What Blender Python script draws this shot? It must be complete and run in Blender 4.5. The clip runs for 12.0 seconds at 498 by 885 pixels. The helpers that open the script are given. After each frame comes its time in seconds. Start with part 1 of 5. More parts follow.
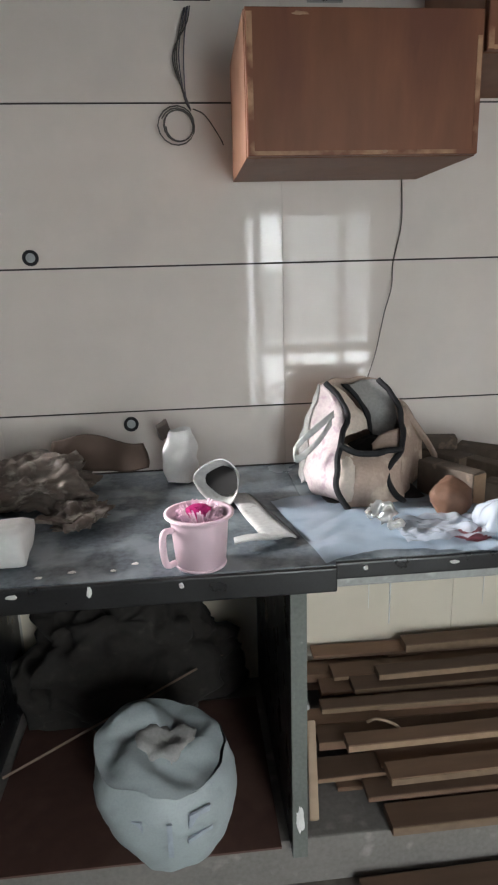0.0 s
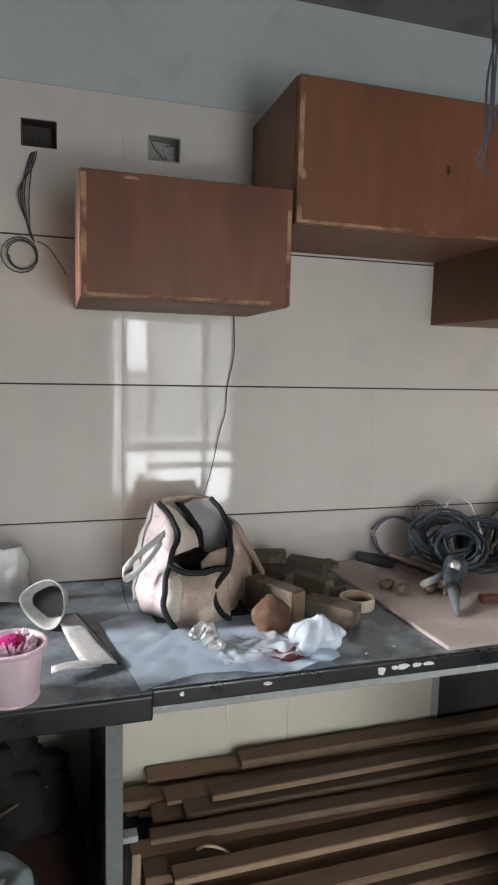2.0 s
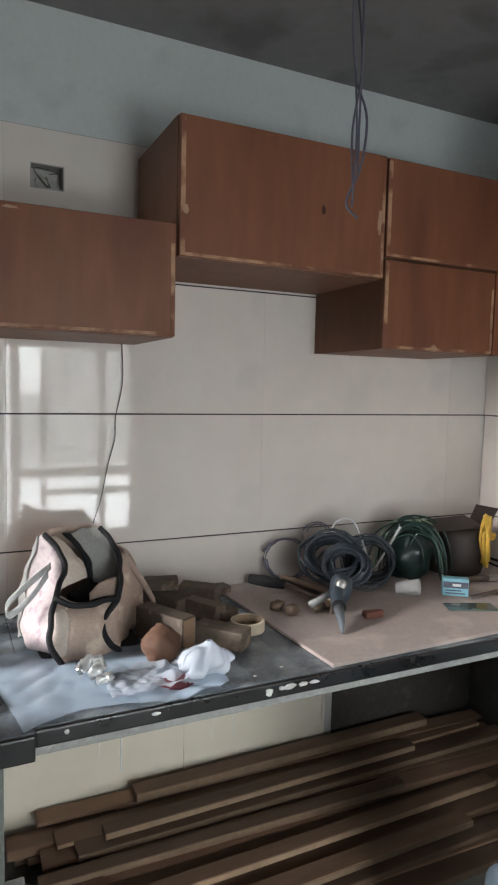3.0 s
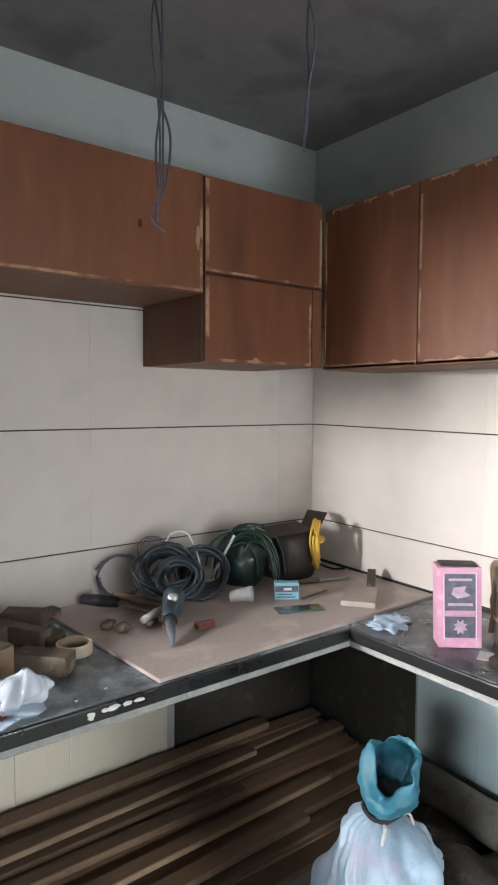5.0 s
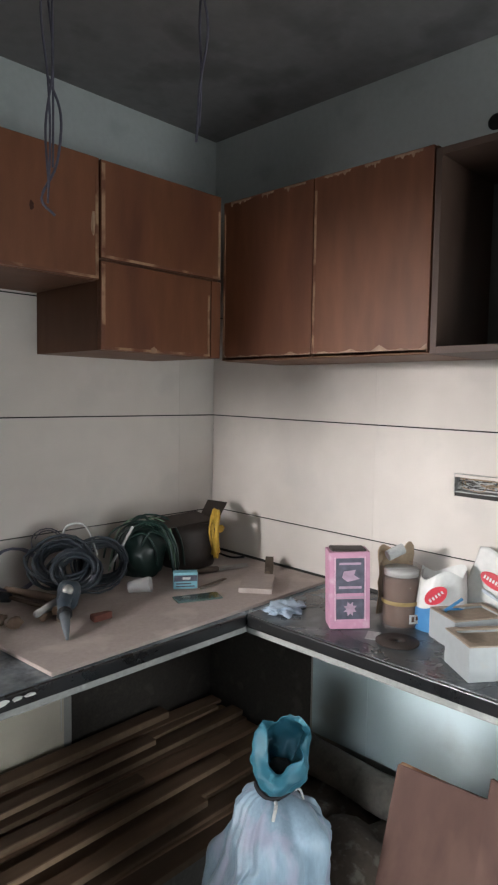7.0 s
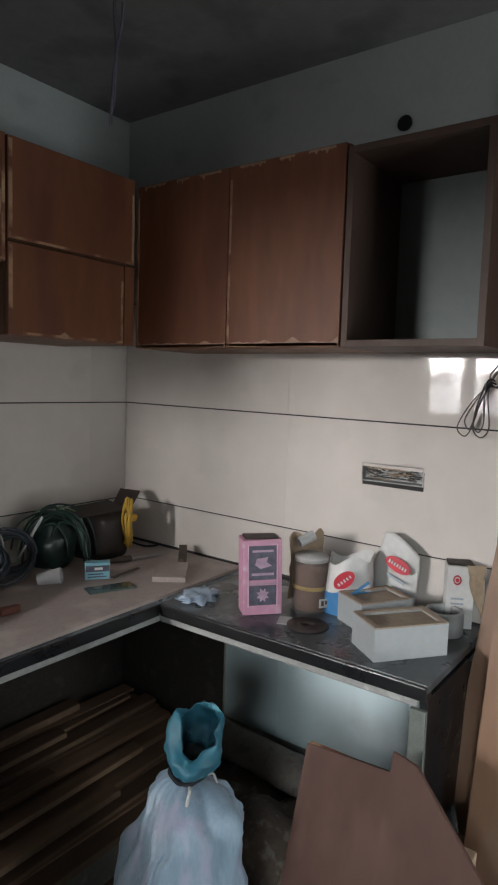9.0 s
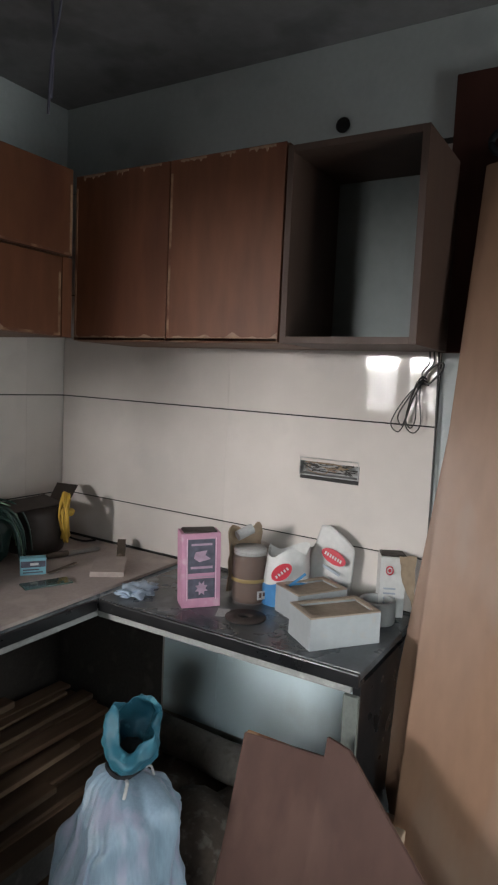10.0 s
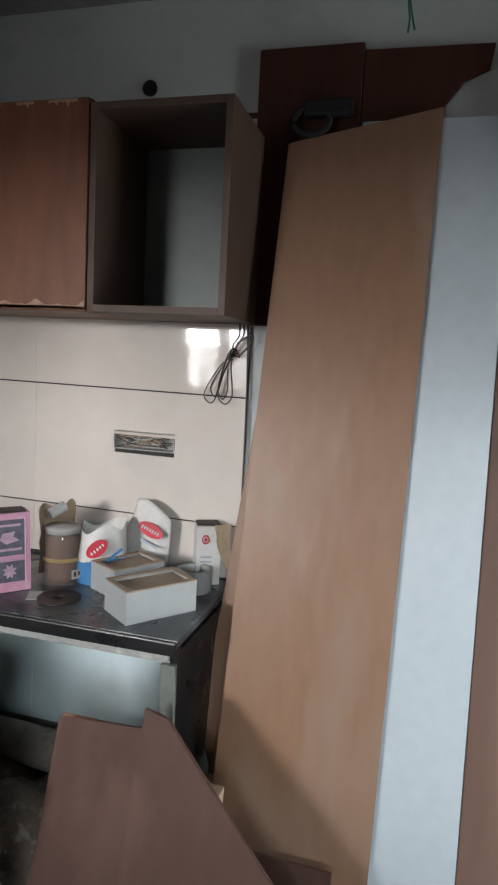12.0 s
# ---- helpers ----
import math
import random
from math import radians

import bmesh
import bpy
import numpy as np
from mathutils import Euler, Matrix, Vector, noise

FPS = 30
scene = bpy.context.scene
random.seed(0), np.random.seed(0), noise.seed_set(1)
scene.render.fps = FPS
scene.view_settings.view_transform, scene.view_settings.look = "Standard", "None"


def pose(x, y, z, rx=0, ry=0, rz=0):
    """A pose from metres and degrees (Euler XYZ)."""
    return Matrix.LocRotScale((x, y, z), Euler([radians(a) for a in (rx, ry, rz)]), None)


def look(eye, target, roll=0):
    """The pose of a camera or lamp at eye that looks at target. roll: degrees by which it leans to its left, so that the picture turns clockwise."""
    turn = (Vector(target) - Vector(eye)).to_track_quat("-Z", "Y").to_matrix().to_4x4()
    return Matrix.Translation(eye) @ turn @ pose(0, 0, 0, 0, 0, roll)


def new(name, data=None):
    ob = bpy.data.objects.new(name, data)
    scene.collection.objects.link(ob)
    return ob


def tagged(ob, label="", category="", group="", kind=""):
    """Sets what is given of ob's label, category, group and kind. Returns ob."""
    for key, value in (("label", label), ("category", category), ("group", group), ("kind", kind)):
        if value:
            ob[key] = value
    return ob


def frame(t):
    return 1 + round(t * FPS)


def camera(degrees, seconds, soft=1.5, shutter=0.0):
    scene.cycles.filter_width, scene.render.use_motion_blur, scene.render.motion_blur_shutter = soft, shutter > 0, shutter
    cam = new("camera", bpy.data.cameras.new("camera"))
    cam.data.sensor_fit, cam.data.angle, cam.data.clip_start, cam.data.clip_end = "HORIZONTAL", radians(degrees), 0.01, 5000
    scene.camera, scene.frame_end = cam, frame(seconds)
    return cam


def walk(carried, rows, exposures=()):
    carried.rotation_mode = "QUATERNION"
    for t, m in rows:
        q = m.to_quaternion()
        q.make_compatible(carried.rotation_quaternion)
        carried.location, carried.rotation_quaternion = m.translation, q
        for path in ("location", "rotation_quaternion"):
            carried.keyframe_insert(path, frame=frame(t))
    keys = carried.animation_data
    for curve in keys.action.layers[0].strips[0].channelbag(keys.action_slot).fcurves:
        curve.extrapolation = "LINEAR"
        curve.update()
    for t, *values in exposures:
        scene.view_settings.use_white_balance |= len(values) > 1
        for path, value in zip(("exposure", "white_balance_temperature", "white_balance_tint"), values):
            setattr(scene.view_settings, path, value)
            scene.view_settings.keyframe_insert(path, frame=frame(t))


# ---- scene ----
cam = camera(42.5, 12.0, soft=2.2)
PATH = [
    (0, (-2.058, -1.801, 1.402), (-1.878, 0.123, 0.888), -1.6),
    (0.5, (-2.025, -1.825, 1.412), (-1.807, 0.105, 0.937), -0.2),
    (1, (-1.998, -1.839, 1.434), (-1.649, 0.087, 1.019), -0.6),
    (1.5, (-1.985, -1.856, 1.473), (-1.571, 0.081, 1.203), -1.0),
    (2, (-1.96, -1.869, 1.493), (-1.39, 0.033, 1.249), 1.4),
    (2.5, (-1.944, -1.883, 1.502), (-1.232, -0.024, 1.307), 1.6),
    (3, (-1.932, -1.904, 1.512), (-1.079, -0.103, 1.341), 1.3),
    (3.2, (-1.924, -1.912, 1.512), (-1.043, -0.124, 1.347), 1.2),
    (4.8, (-1.845, -1.95, 1.513), (-0.661, -0.343, 1.397), 0.4),
    (5, (-1.843, -1.953, 1.513), (-0.623, -0.374, 1.388), 0.3),
    (5.5, (-1.843, -1.959, 1.511), (-0.555, -0.434, 1.375), 0.7),
    (6, (-1.84, -1.967, 1.509), (-0.517, -0.472, 1.39), 1.0),
    (6.5, (-1.838, -1.974, 1.504), (-0.473, -0.518, 1.378), 0.9),
    (7, (-1.83, -1.982, 1.507), (-0.396, -0.596, 1.361), 0.9),
    (7.2, (-1.83, -1.982, 1.509), (-0.392, -0.598, 1.377), 1.0),
    (8.8, (-1.836, -1.982, 1.518), (-0.249, -0.779, 1.335), 1.7),
    (9, (-1.838, -1.982, 1.519), (-0.231, -0.807, 1.334), 1.8),
    (9.5, (-1.846, -1.999, 1.52), (-0.2, -0.876, 1.343), 2.0),
    (10, (-1.849, -1.994, 1.52), (-0.14, -0.974, 1.325), 2.6),
    (10.5, (-1.849, -1.996, 1.51), (-0.081, -1.083, 1.31), 2.5),
    (11, (-1.838, -2.014, 1.511), (-0.018, -1.214, 1.294), 2.7),
    (11.5, (-1.827, -2.011, 1.506), (0.041, -1.331, 1.288), 2.8),
    (12, (-1.823, -2.019, 1.504), (0.094, -1.5, 1.266), 3.0),
]
EXPOSURES = [(0, 0.0), (2, -0.03), (3, -0.05), (5, 0.04), (6, -0.12), (7, -0.58), (9, -1.28), (10.5, -1.15), (12, -1.02)]
walk(cam, [(t, look(eye, target, roll)) for t, eye, target, roll in PATH], exposures=EXPOSURES)

# ---- light ----
world = bpy.data.worlds.new("world")
scene.world = world
world.use_nodes = True
wn, wl = world.node_tree.nodes, world.node_tree.links
sky = wn.new("ShaderNodeTexSky")
sky.sky_type, sky.sun_disc = "NISHITA", False
sky.sun_elevation, sky.sun_rotation = radians(48), radians(25)
wn["Background"].inputs["Strength"].default_value = 0.12
wl.new(sky.outputs["Color"], wn["Background"].inputs["Color"])

sun_data = bpy.data.lights.new("sun", "SUN")
sun_data.energy, sun_data.angle, sun_data.color = 2.5, radians(0.6), (1.0, 0.95, 0.87)
new("sun", sun_data).matrix_world = look((4, 9, 10), (0.4, -1.0, 0))


def window_light(name, place, target, sx, sz, power, colour):
    data = bpy.data.lights.new(name, "AREA")
    data.shape, data.size, data.size_y, data.energy, data.color = "RECTANGLE", sx, sz, power, colour
    new(name, data).matrix_world = look(place, target)


# daylight in the tall south window, the brighter sky above outside it, daylight in the window of the next room and in the hall beyond the doorway
window_light("south_light", (-0.92, -4.10, 1.0), (-0.92, 0, 1.0), 1.18, 1.75, 165, (0.93, 1.0, 1.02))
window_light("south_sky_light", (-1.15, -5.25, 2.85), (-1.0, 0, 0.2), 2.0, 1.5, 800, (0.93, 1.0, 1.02))
window_light("next_room_light", (-5.22, 0.26, 1.76), (0, 0.26, 1.76), 0.86, 1.06, 1560, (0.99, 0.98, 0.98))
window_light("hall_light", (-4.9, -2.95, 2.22), (0, -1.1, 0.6), 0.9, 0.46, 165, (0.90, 1.0, 1.04))


# ---- materials ----
def material(name, base, rough=0.5, metal=0.0, spots=None, grain=40.0, patch=3.0, vary=0.12, bump=0.1, stretch=(1, 1, 1), spot_at=0.62, coat=0.0, islands=0.0, dist=0.002, alpha=1.0):
    """A surface with grain and larger patches of tone, an optional second colour in worn spots, and a fine relief."""
    m = bpy.data.materials.new(name)
    m.use_nodes = True
    n, l = m.node_tree.nodes, m.node_tree.links
    b = n["Principled BSDF"]
    tc, mp = n.new("ShaderNodeTexCoord"), n.new("ShaderNodeMapping")
    mp.inputs["Scale"].default_value = stretch
    l.new(tc.outputs["Object"], mp.inputs["Vector"])
    fine, wide = n.new("ShaderNodeTexNoise"), n.new("ShaderNodeTexNoise")
    fine.inputs["Scale"].default_value, fine.inputs["Detail"].default_value = grain, 6
    wide.inputs["Scale"].default_value, wide.inputs["Detail"].default_value = patch, 4
    for x in (fine, wide):
        l.new(mp.outputs["Vector"], x.inputs["Vector"])
    both = n.new("ShaderNodeMath")
    both.operation = "ADD"
    l.new(fine.outputs["Fac"], both.inputs[0])
    l.new(wide.outputs["Fac"], both.inputs[1])
    ramp = n.new("ShaderNodeMapRange")
    ramp.inputs["From Min"].default_value, ramp.inputs["From Max"].default_value = 0.6, 1.4
    ramp.inputs["To Min"].default_value, ramp.inputs["To Max"].default_value = 1 - vary, 1 + vary
    l.new(both.outputs[0], ramp.inputs["Value"])
    value = ramp.outputs[0]
    if islands:
        oi, im = n.new("ShaderNodeObjectInfo"), n.new("ShaderNodeMapRange")
        im.inputs["To Min"].default_value, im.inputs["To Max"].default_value = 1 - islands, 1 + islands
        l.new(oi.outputs["Random"], im.inputs["Value"])
        mul = n.new("ShaderNodeMath")
        mul.operation = "MULTIPLY"
        l.new(value, mul.inputs[0])
        l.new(im.outputs[0], mul.inputs[1])
        value = mul.outputs[0]
    tone = n.new("ShaderNodeVectorMath")
    tone.operation = "SCALE"
    tone.inputs[0].default_value = base
    l.new(value, tone.inputs["Scale"])
    colour = tone.outputs[0]
    if spots:
        sp, sr, mix = n.new("ShaderNodeTexNoise"), n.new("ShaderNodeMapRange"), n.new("ShaderNodeMix")
        sp.inputs["Scale"].default_value, sp.inputs["Detail"].default_value = patch * 2.7, 8
        l.new(mp.outputs["Vector"], sp.inputs["Vector"])
        sr.inputs["From Min"].default_value, sr.inputs["From Max"].default_value = spot_at, spot_at + 0.12
        l.new(sp.outputs["Fac"], sr.inputs["Value"])
        mix.data_type = "RGBA"
        mix.inputs["B"].default_value = (*spots, 1)
        l.new(sr.outputs[0], mix.inputs["Factor"])
        l.new(colour, mix.inputs["A"])
        colour = mix.outputs["Result"]
    l.new(colour, b.inputs["Base Color"])
    rr = n.new("ShaderNodeMapRange")
    rr.inputs["From Min"].default_value, rr.inputs["From Max"].default_value = 0.3, 0.7
    rr.inputs["To Min"].default_value, rr.inputs["To Max"].default_value = max(rough - 0.06, 0.02), min(rough * 1.2 + 0.03, 1)
    l.new(wide.outputs["Fac"], rr.inputs["Value"])
    l.new(rr.outputs[0], b.inputs["Roughness"])
    b.inputs["Metallic"].default_value, b.inputs["Coat Weight"].default_value = metal, coat
    b.inputs["Coat Roughness"].default_value, b.inputs["Alpha"].default_value = 0.12, alpha
    bp = n.new("ShaderNodeBump")
    bp.inputs["Strength"].default_value, bp.inputs["Distance"].default_value = bump, dist
    l.new(fine.outputs["Fac"], bp.inputs["Height"])
    l.new(bp.outputs[0], b.inputs["Normal"])
    return m


def clear(name, tint, rough=0.2, through_light=0.6):
    """Thin plastic film: part of the light goes straight on."""
    m = material(name, tint, rough, grain=30, patch=6, vary=0.1, bump=0.3)
    n, l = m.node_tree.nodes, m.node_tree.links
    t, mix = n.new("ShaderNodeBsdfTransparent"), n.new("ShaderNodeMixShader")
    mix.inputs[0].default_value = through_light
    l.new(n["Principled BSDF"].outputs[0], mix.inputs[1])
    l.new(t.outputs[0], mix.inputs[2])
    l.new(mix.outputs[0], n["Material Output"].inputs["Surface"])
    return m


TILE = material("glazed_tile", (0.625, 0.568, 0.525), 0.040, grain=9, patch=1.6, vary=0.06, bump=0.012, islands=0.03, spots=(0.595, 0.545, 0.507), spot_at=0.57)
TILE_LOW = material("cream_tile", (0.71, 0.635, 0.525), 0.14, grain=9, patch=1.6, vary=0.05, bump=0.02, islands=0.03, spots=(0.60, 0.545, 0.45), spot_at=0.6)
# pale tile with blue skylight and extra brightness put into its colour
TILE_COOL = material("skylit_pale_tile", (0.63, 0.74, 0.77), 0.16, grain=9, patch=1.6, vary=0.05, bump=0.02, spots=(0.57, 0.66, 0.68), spot_at=0.6)
TILE.node_tree.nodes["Principled BSDF"].inputs["Specular IOR Level"].default_value = 0.27
GROUT = material("dark_grout", (0.035, 0.032, 0.03), 0.9, grain=200, patch=20)
PALE_GROUT = material("pale_grout", (0.42, 0.40, 0.37), 0.9, grain=200, patch=20)
PAINT = material("wall_paint", (0.47, 0.50, 0.495), 0.75, grain=60, patch=2.0, vary=0.06, bump=0.12, spots=(0.42, 0.445, 0.445), spot_at=0.58)
CEIL = material("ceiling_plaster", (0.22, 0.21, 0.215), 0.9, grain=25, patch=1.3, vary=0.12, bump=0.2, spots=(0.155, 0.148, 0.15), spot_at=0.52)
FLOOR = material("dusty_floor", (0.115, 0.095, 0.08), 0.6, grain=70, patch=3, vary=0.25, bump=0.3, spots=(0.19, 0.17, 0.15), spot_at=0.56)
CEMENT = material("cement", (0.18, 0.165, 0.15), 0.9, grain=90, patch=6, vary=0.2, bump=0.4, spots=(0.27, 0.25, 0.23), spot_at=0.6)
# near-black colour that carries the shade of the corner under the counters
CORNER_SHADE = material("corner_shade", (0.050, 0.042, 0.036), 0.9, grain=90, patch=5, vary=0.3, bump=0.4, spots=(0.075, 0.065, 0.055), spot_at=0.56)
# real dust plus the window's bluish sheen, both put into this colour
GRANITE = material("dusty_granite_sheen", (0.125, 0.148, 0.170), 0.22, grain=90, patch=3, vary=0.4, bump=0.05, spots=(0.25, 0.285, 0.31), spot_at=0.48)
# the same dusty stone without the painted sheen, for the short counter
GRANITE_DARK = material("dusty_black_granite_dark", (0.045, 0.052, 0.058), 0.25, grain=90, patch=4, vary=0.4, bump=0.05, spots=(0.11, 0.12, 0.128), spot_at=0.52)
GRANITE_EDGE = material("granite_edge", (0.010, 0.010, 0.011), 0.3, grain=180, patch=14, vary=0.4, bump=0.05, spots=(0.09, 0.09, 0.088), spot_at=0.70)
POST_EDGE = material("raw_granite_edge", (0.13, 0.14, 0.125), 0.6, grain=120, patch=8, vary=0.25, bump=0.2, spots=(0.5, 0.5, 0.47), spot_at=0.7)
STRIP = material("pale_cement_strip", (0.31, 0.31, 0.295), 0.8, grain=90, patch=9, vary=0.2, bump=0.3, spots=(0.47, 0.47, 0.45), spot_at=0.6)
WOOD = material("reddish_laminate", (0.180, 0.068, 0.034), 0.45, grain=26, patch=2.4, vary=0.28, bump=0.05, stretch=(1, 1, 0.22), spots=(0.125, 0.043, 0.024), spot_at=0.52)
WOOD_SIDE = material("brown_plywood_side", (0.165, 0.08, 0.048), 0.5, grain=26, patch=2.2, vary=0.18, bump=0.08, stretch=(1, 1, 0.2))
# WOOD_SIDE darkened: shade in the open cabinet is put into the colour
CARCASS = material("shaded_carcass", (0.082, 0.047, 0.034), 0.55, grain=26, patch=2.2, vary=0.2, bump=0.08, stretch=(1, 1, 0.2))
WORN = material("bare_worn_edge", (0.40, 0.235, 0.14), 0.7, grain=60, patch=4, vary=0.25, bump=0.2, spots=(0.17, 0.065, 0.036), spot_at=0.44)
PLY = material("plywood_sheet", (0.235, 0.132, 0.083), 0.42, grain=34, patch=1.1, vary=0.10, bump=0.05, stretch=(1, 1, 0.3), spots=(0.255, 0.172, 0.128), spot_at=0.50)
DARK_PLY = material("dark_stained_board", (0.060, 0.023, 0.017), 0.5, grain=24, patch=3, vary=0.2, stretch=(1, 1, 0.2))
BOARD = material("mauve_brown_board", (0.092, 0.050, 0.041), 0.6, grain=26, patch=2.2, vary=0.16, bump=0.05, stretch=(1, 1, 0.3), spots=(0.120, 0.068, 0.055), spot_at=0.52)
DOORWOOD = material("door_wood", (0.26, 0.15, 0.115), 0.5, grain=24, patch=2, vary=0.15, stretch=(1, 1, 0.15))
BARE = material("bare_pale_wood", (0.36, 0.225, 0.15), 0.7, grain=60, patch=14, vary=0.25, bump=0.2, spots=(0.22, 0.10, 0.06), spot_at=0.57)
BACKING = material("grey_green_laminate", (0.20, 0.228, 0.225), 0.5, grain=30, patch=2, vary=0.1, bump=0.03)
FRAME_MAT = material("window_frame_paint", (0.55, 0.54, 0.52), 0.5, grain=60, patch=8, vary=0.08)


# matt, dusty boards shine little
for dull, level in ((BOARD, 0.12), (DARK_PLY, 0.15), (PLY, 0.3), (WOOD_SIDE, 0.25), (WOOD, 0.35)):
    dull.node_tree.nodes["Principled BSDF"].inputs["Specular IOR Level"].default_value = level


# ---- mesh helpers ----
def part(name, bm, mat, parent=None, label="", smooth=False):
    """Links a bmesh as one mesh object under a thing or a part."""
    me = bpy.data.meshes.new(name)
    bm.to_mesh(me)
    bm.free()
    me.materials.append(mat)
    if smooth:
        for f in me.polygons:
            f.use_smooth = True
    ob = new(name, me)
    if parent:
        ob.parent = parent
    if label:
        tagged(ob, label)
    return ob


def thing(name, label, category, at=(0, 0, 0), turn=(0, 0, 0), group="", kind=""):
    ob = new(name)
    ob.empty_display_size = 0.05
    ob.matrix_world = pose(*at, *turn)
    return tagged(ob, label, category, group, kind)


def box(lo, hi, bevel=0.002, bm=None, turn=None):
    """A bevelled box between two corners."""
    bm = bm or bmesh.new()
    made = bmesh.ops.create_cube(bm, size=1)["verts"]
    lo, hi = Vector(lo), Vector(hi)
    m = Matrix.Translation((lo + hi) / 2) @ (turn or Matrix()) @ Matrix.Diagonal((*(hi - lo), 1))
    bmesh.ops.transform(bm, matrix=m, verts=made)
    if bevel:
        edges = list({e for v in made for e in v.link_edges})
        bmesh.ops.bevel(bm, geom=edges, offset=bevel, segments=2, affect="EDGES", profile=0.6)
    return bm


def prism(outline, depth, axis="z", bevel=0.0, bm=None):
    """A flat outline (list of 2D points) given a thickness along an axis."""
    bm = bm or bmesh.new()
    put = {"z": lambda a, b, c: (a, b, c), "x": lambda a, b, c: (c, a, b), "y": lambda a, b, c: (a, c, b)}[axis]
    low = [bm.verts.new(put(a, b, 0)) for a, b in outline]
    high = [bm.verts.new(put(a, b, depth)) for a, b in outline]
    bm.faces.new(low[::-1])
    bm.faces.new(high)
    for i in range(len(low)):
        j = (i + 1) % len(low)
        bm.faces.new((low[i], low[j], high[j], high[i]))
    bmesh.ops.recalc_face_normals(bm, faces=bm.faces)
    if bevel:
        bmesh.ops.bevel(bm, geom=list(bm.edges), offset=bevel, segments=2, affect="EDGES")
    return bm


def tube(points, r, sides=8, bm=None, taper=None):
    """A round cable or rod along a line of points."""
    bm = bm or bmesh.new()
    pts = [Vector(p) for p in points]
    up, rings = Vector((0.31, 0.17, 0.93)), []
    for i, p in enumerate(pts):
        d = (pts[min(i + 1, len(pts) - 1)] - pts[max(i - 1, 0)]).normalized()
        u = d.cross(up)
        if u.length < 0.05:
            u = d.cross(Vector((1, 0, 0)))
        u.normalize()
        v = d.cross(u)
        rr = r * (taper[i] if taper else 1)
        rings.append([bm.verts.new(p + rr * (math.cos(a) * u + math.sin(a) * v)) for a in (2 * math.pi * k / sides for k in range(sides))])
    for a, b in zip(rings, rings[1:]):
        for k in range(sides):
            bm.faces.new((a[k], a[(k + 1) % sides], b[(k + 1) % sides], b[k]))
    bm.faces.new(rings[0][::-1])
    bm.faces.new(rings[-1])
    return bm


def smooth_line(points, steps=6):
    """A Catmull-Rom line through points."""
    p = [Vector(q) for q in points]
    p = [2 * p[0] - p[1], *p, 2 * p[-1] - p[-2]]
    out = []
    for i in range(1, len(p) - 2):
        for s in range(steps):
            t = s / steps
            out.append(0.5 * (2 * p[i] + (p[i + 1] - p[i - 1]) * t + (2 * p[i - 1] - 5 * p[i] + 4 * p[i + 1] - p[i + 2]) * t * t + (3 * p[i] - p[i - 1] - 3 * p[i + 1] + p[i + 2]) * t ** 3))
    return out + [p[-2]]


def lathe(profile, sides=32, bm=None, close=True):
    """A turned form from (radius, height) pairs."""
    bm = bm or bmesh.new()
    rings = [[bm.verts.new((r * math.cos(2 * math.pi * k / sides), r * math.sin(2 * math.pi * k / sides), z)) for k in range(sides)] for r, z in profile]
    for a, b in zip(rings, rings[1:]):
        for k in range(sides):
            bm.faces.new((a[k], a[(k + 1) % sides], b[(k + 1) % sides], b[k]))
    if close:
        bm.faces.new(rings[0][::-1])
        bm.faces.new(rings[-1])
    return bm


def crumple(bm, amount, scale=12.0, seed=0.0):
    """Pushes every vertex by smooth noise."""
    bm.normal_update()
    for v in bm.verts:
        n = noise.noise_vector(v.co * scale + Vector((seed, seed * 1.7, -seed)))
        v.co += n * amount
    bm.normal_update()
    return bm


def sheet(nx, ny, f, bm=None, thick=0.0):
    """A grid surface f(u, v) -> place, with an optional thickness."""
    bm = bm or bmesh.new()
    g = [[bm.verts.new(f(i / nx, j / ny)) for j in range(ny + 1)] for i in range(nx + 1)]
    for i in range(nx):
        for j in range(ny):
            bm.faces.new((g[i][j], g[i + 1][j], g[i + 1][j + 1], g[i][j + 1]))
    if thick:
        bm.normal_update()
        bmesh.ops.solidify(bm, geom=list(bm.faces), thickness=thick)
    bm.normal_update()
    return bm


# ---- room ----
CEILING, ZC = 2.54, 0.85


def wall(name, lo, hi, label, mat=PAINT):
    return tagged(part(name, box(lo, hi, 0), mat), label, "wall", kind="structure")


tagged(part("floor", box((-5.5, -4.3, -0.1), (0.2, 1.5, 0.0), 0), FLOOR), "dusty brown unfinished kitchen floor", "floor", kind="structure")
tagged(part("ceiling", box((-5.5, -4.3, CEILING), (0.2, 1.5, CEILING + 0.12), 0), CEIL), "bare grey plastered ceiling with dark stains", "ceiling", kind="structure")


# recesses for switch boxes: (from, to, bottom, top) along each wall
HOLES_N = [(-2.046, -1.955, 2.049, 2.119), (-1.714, -1.622, 2.048, 2.116)]
HOLES_E = [(-1.287, -1.085, 1.224, 1.282)]


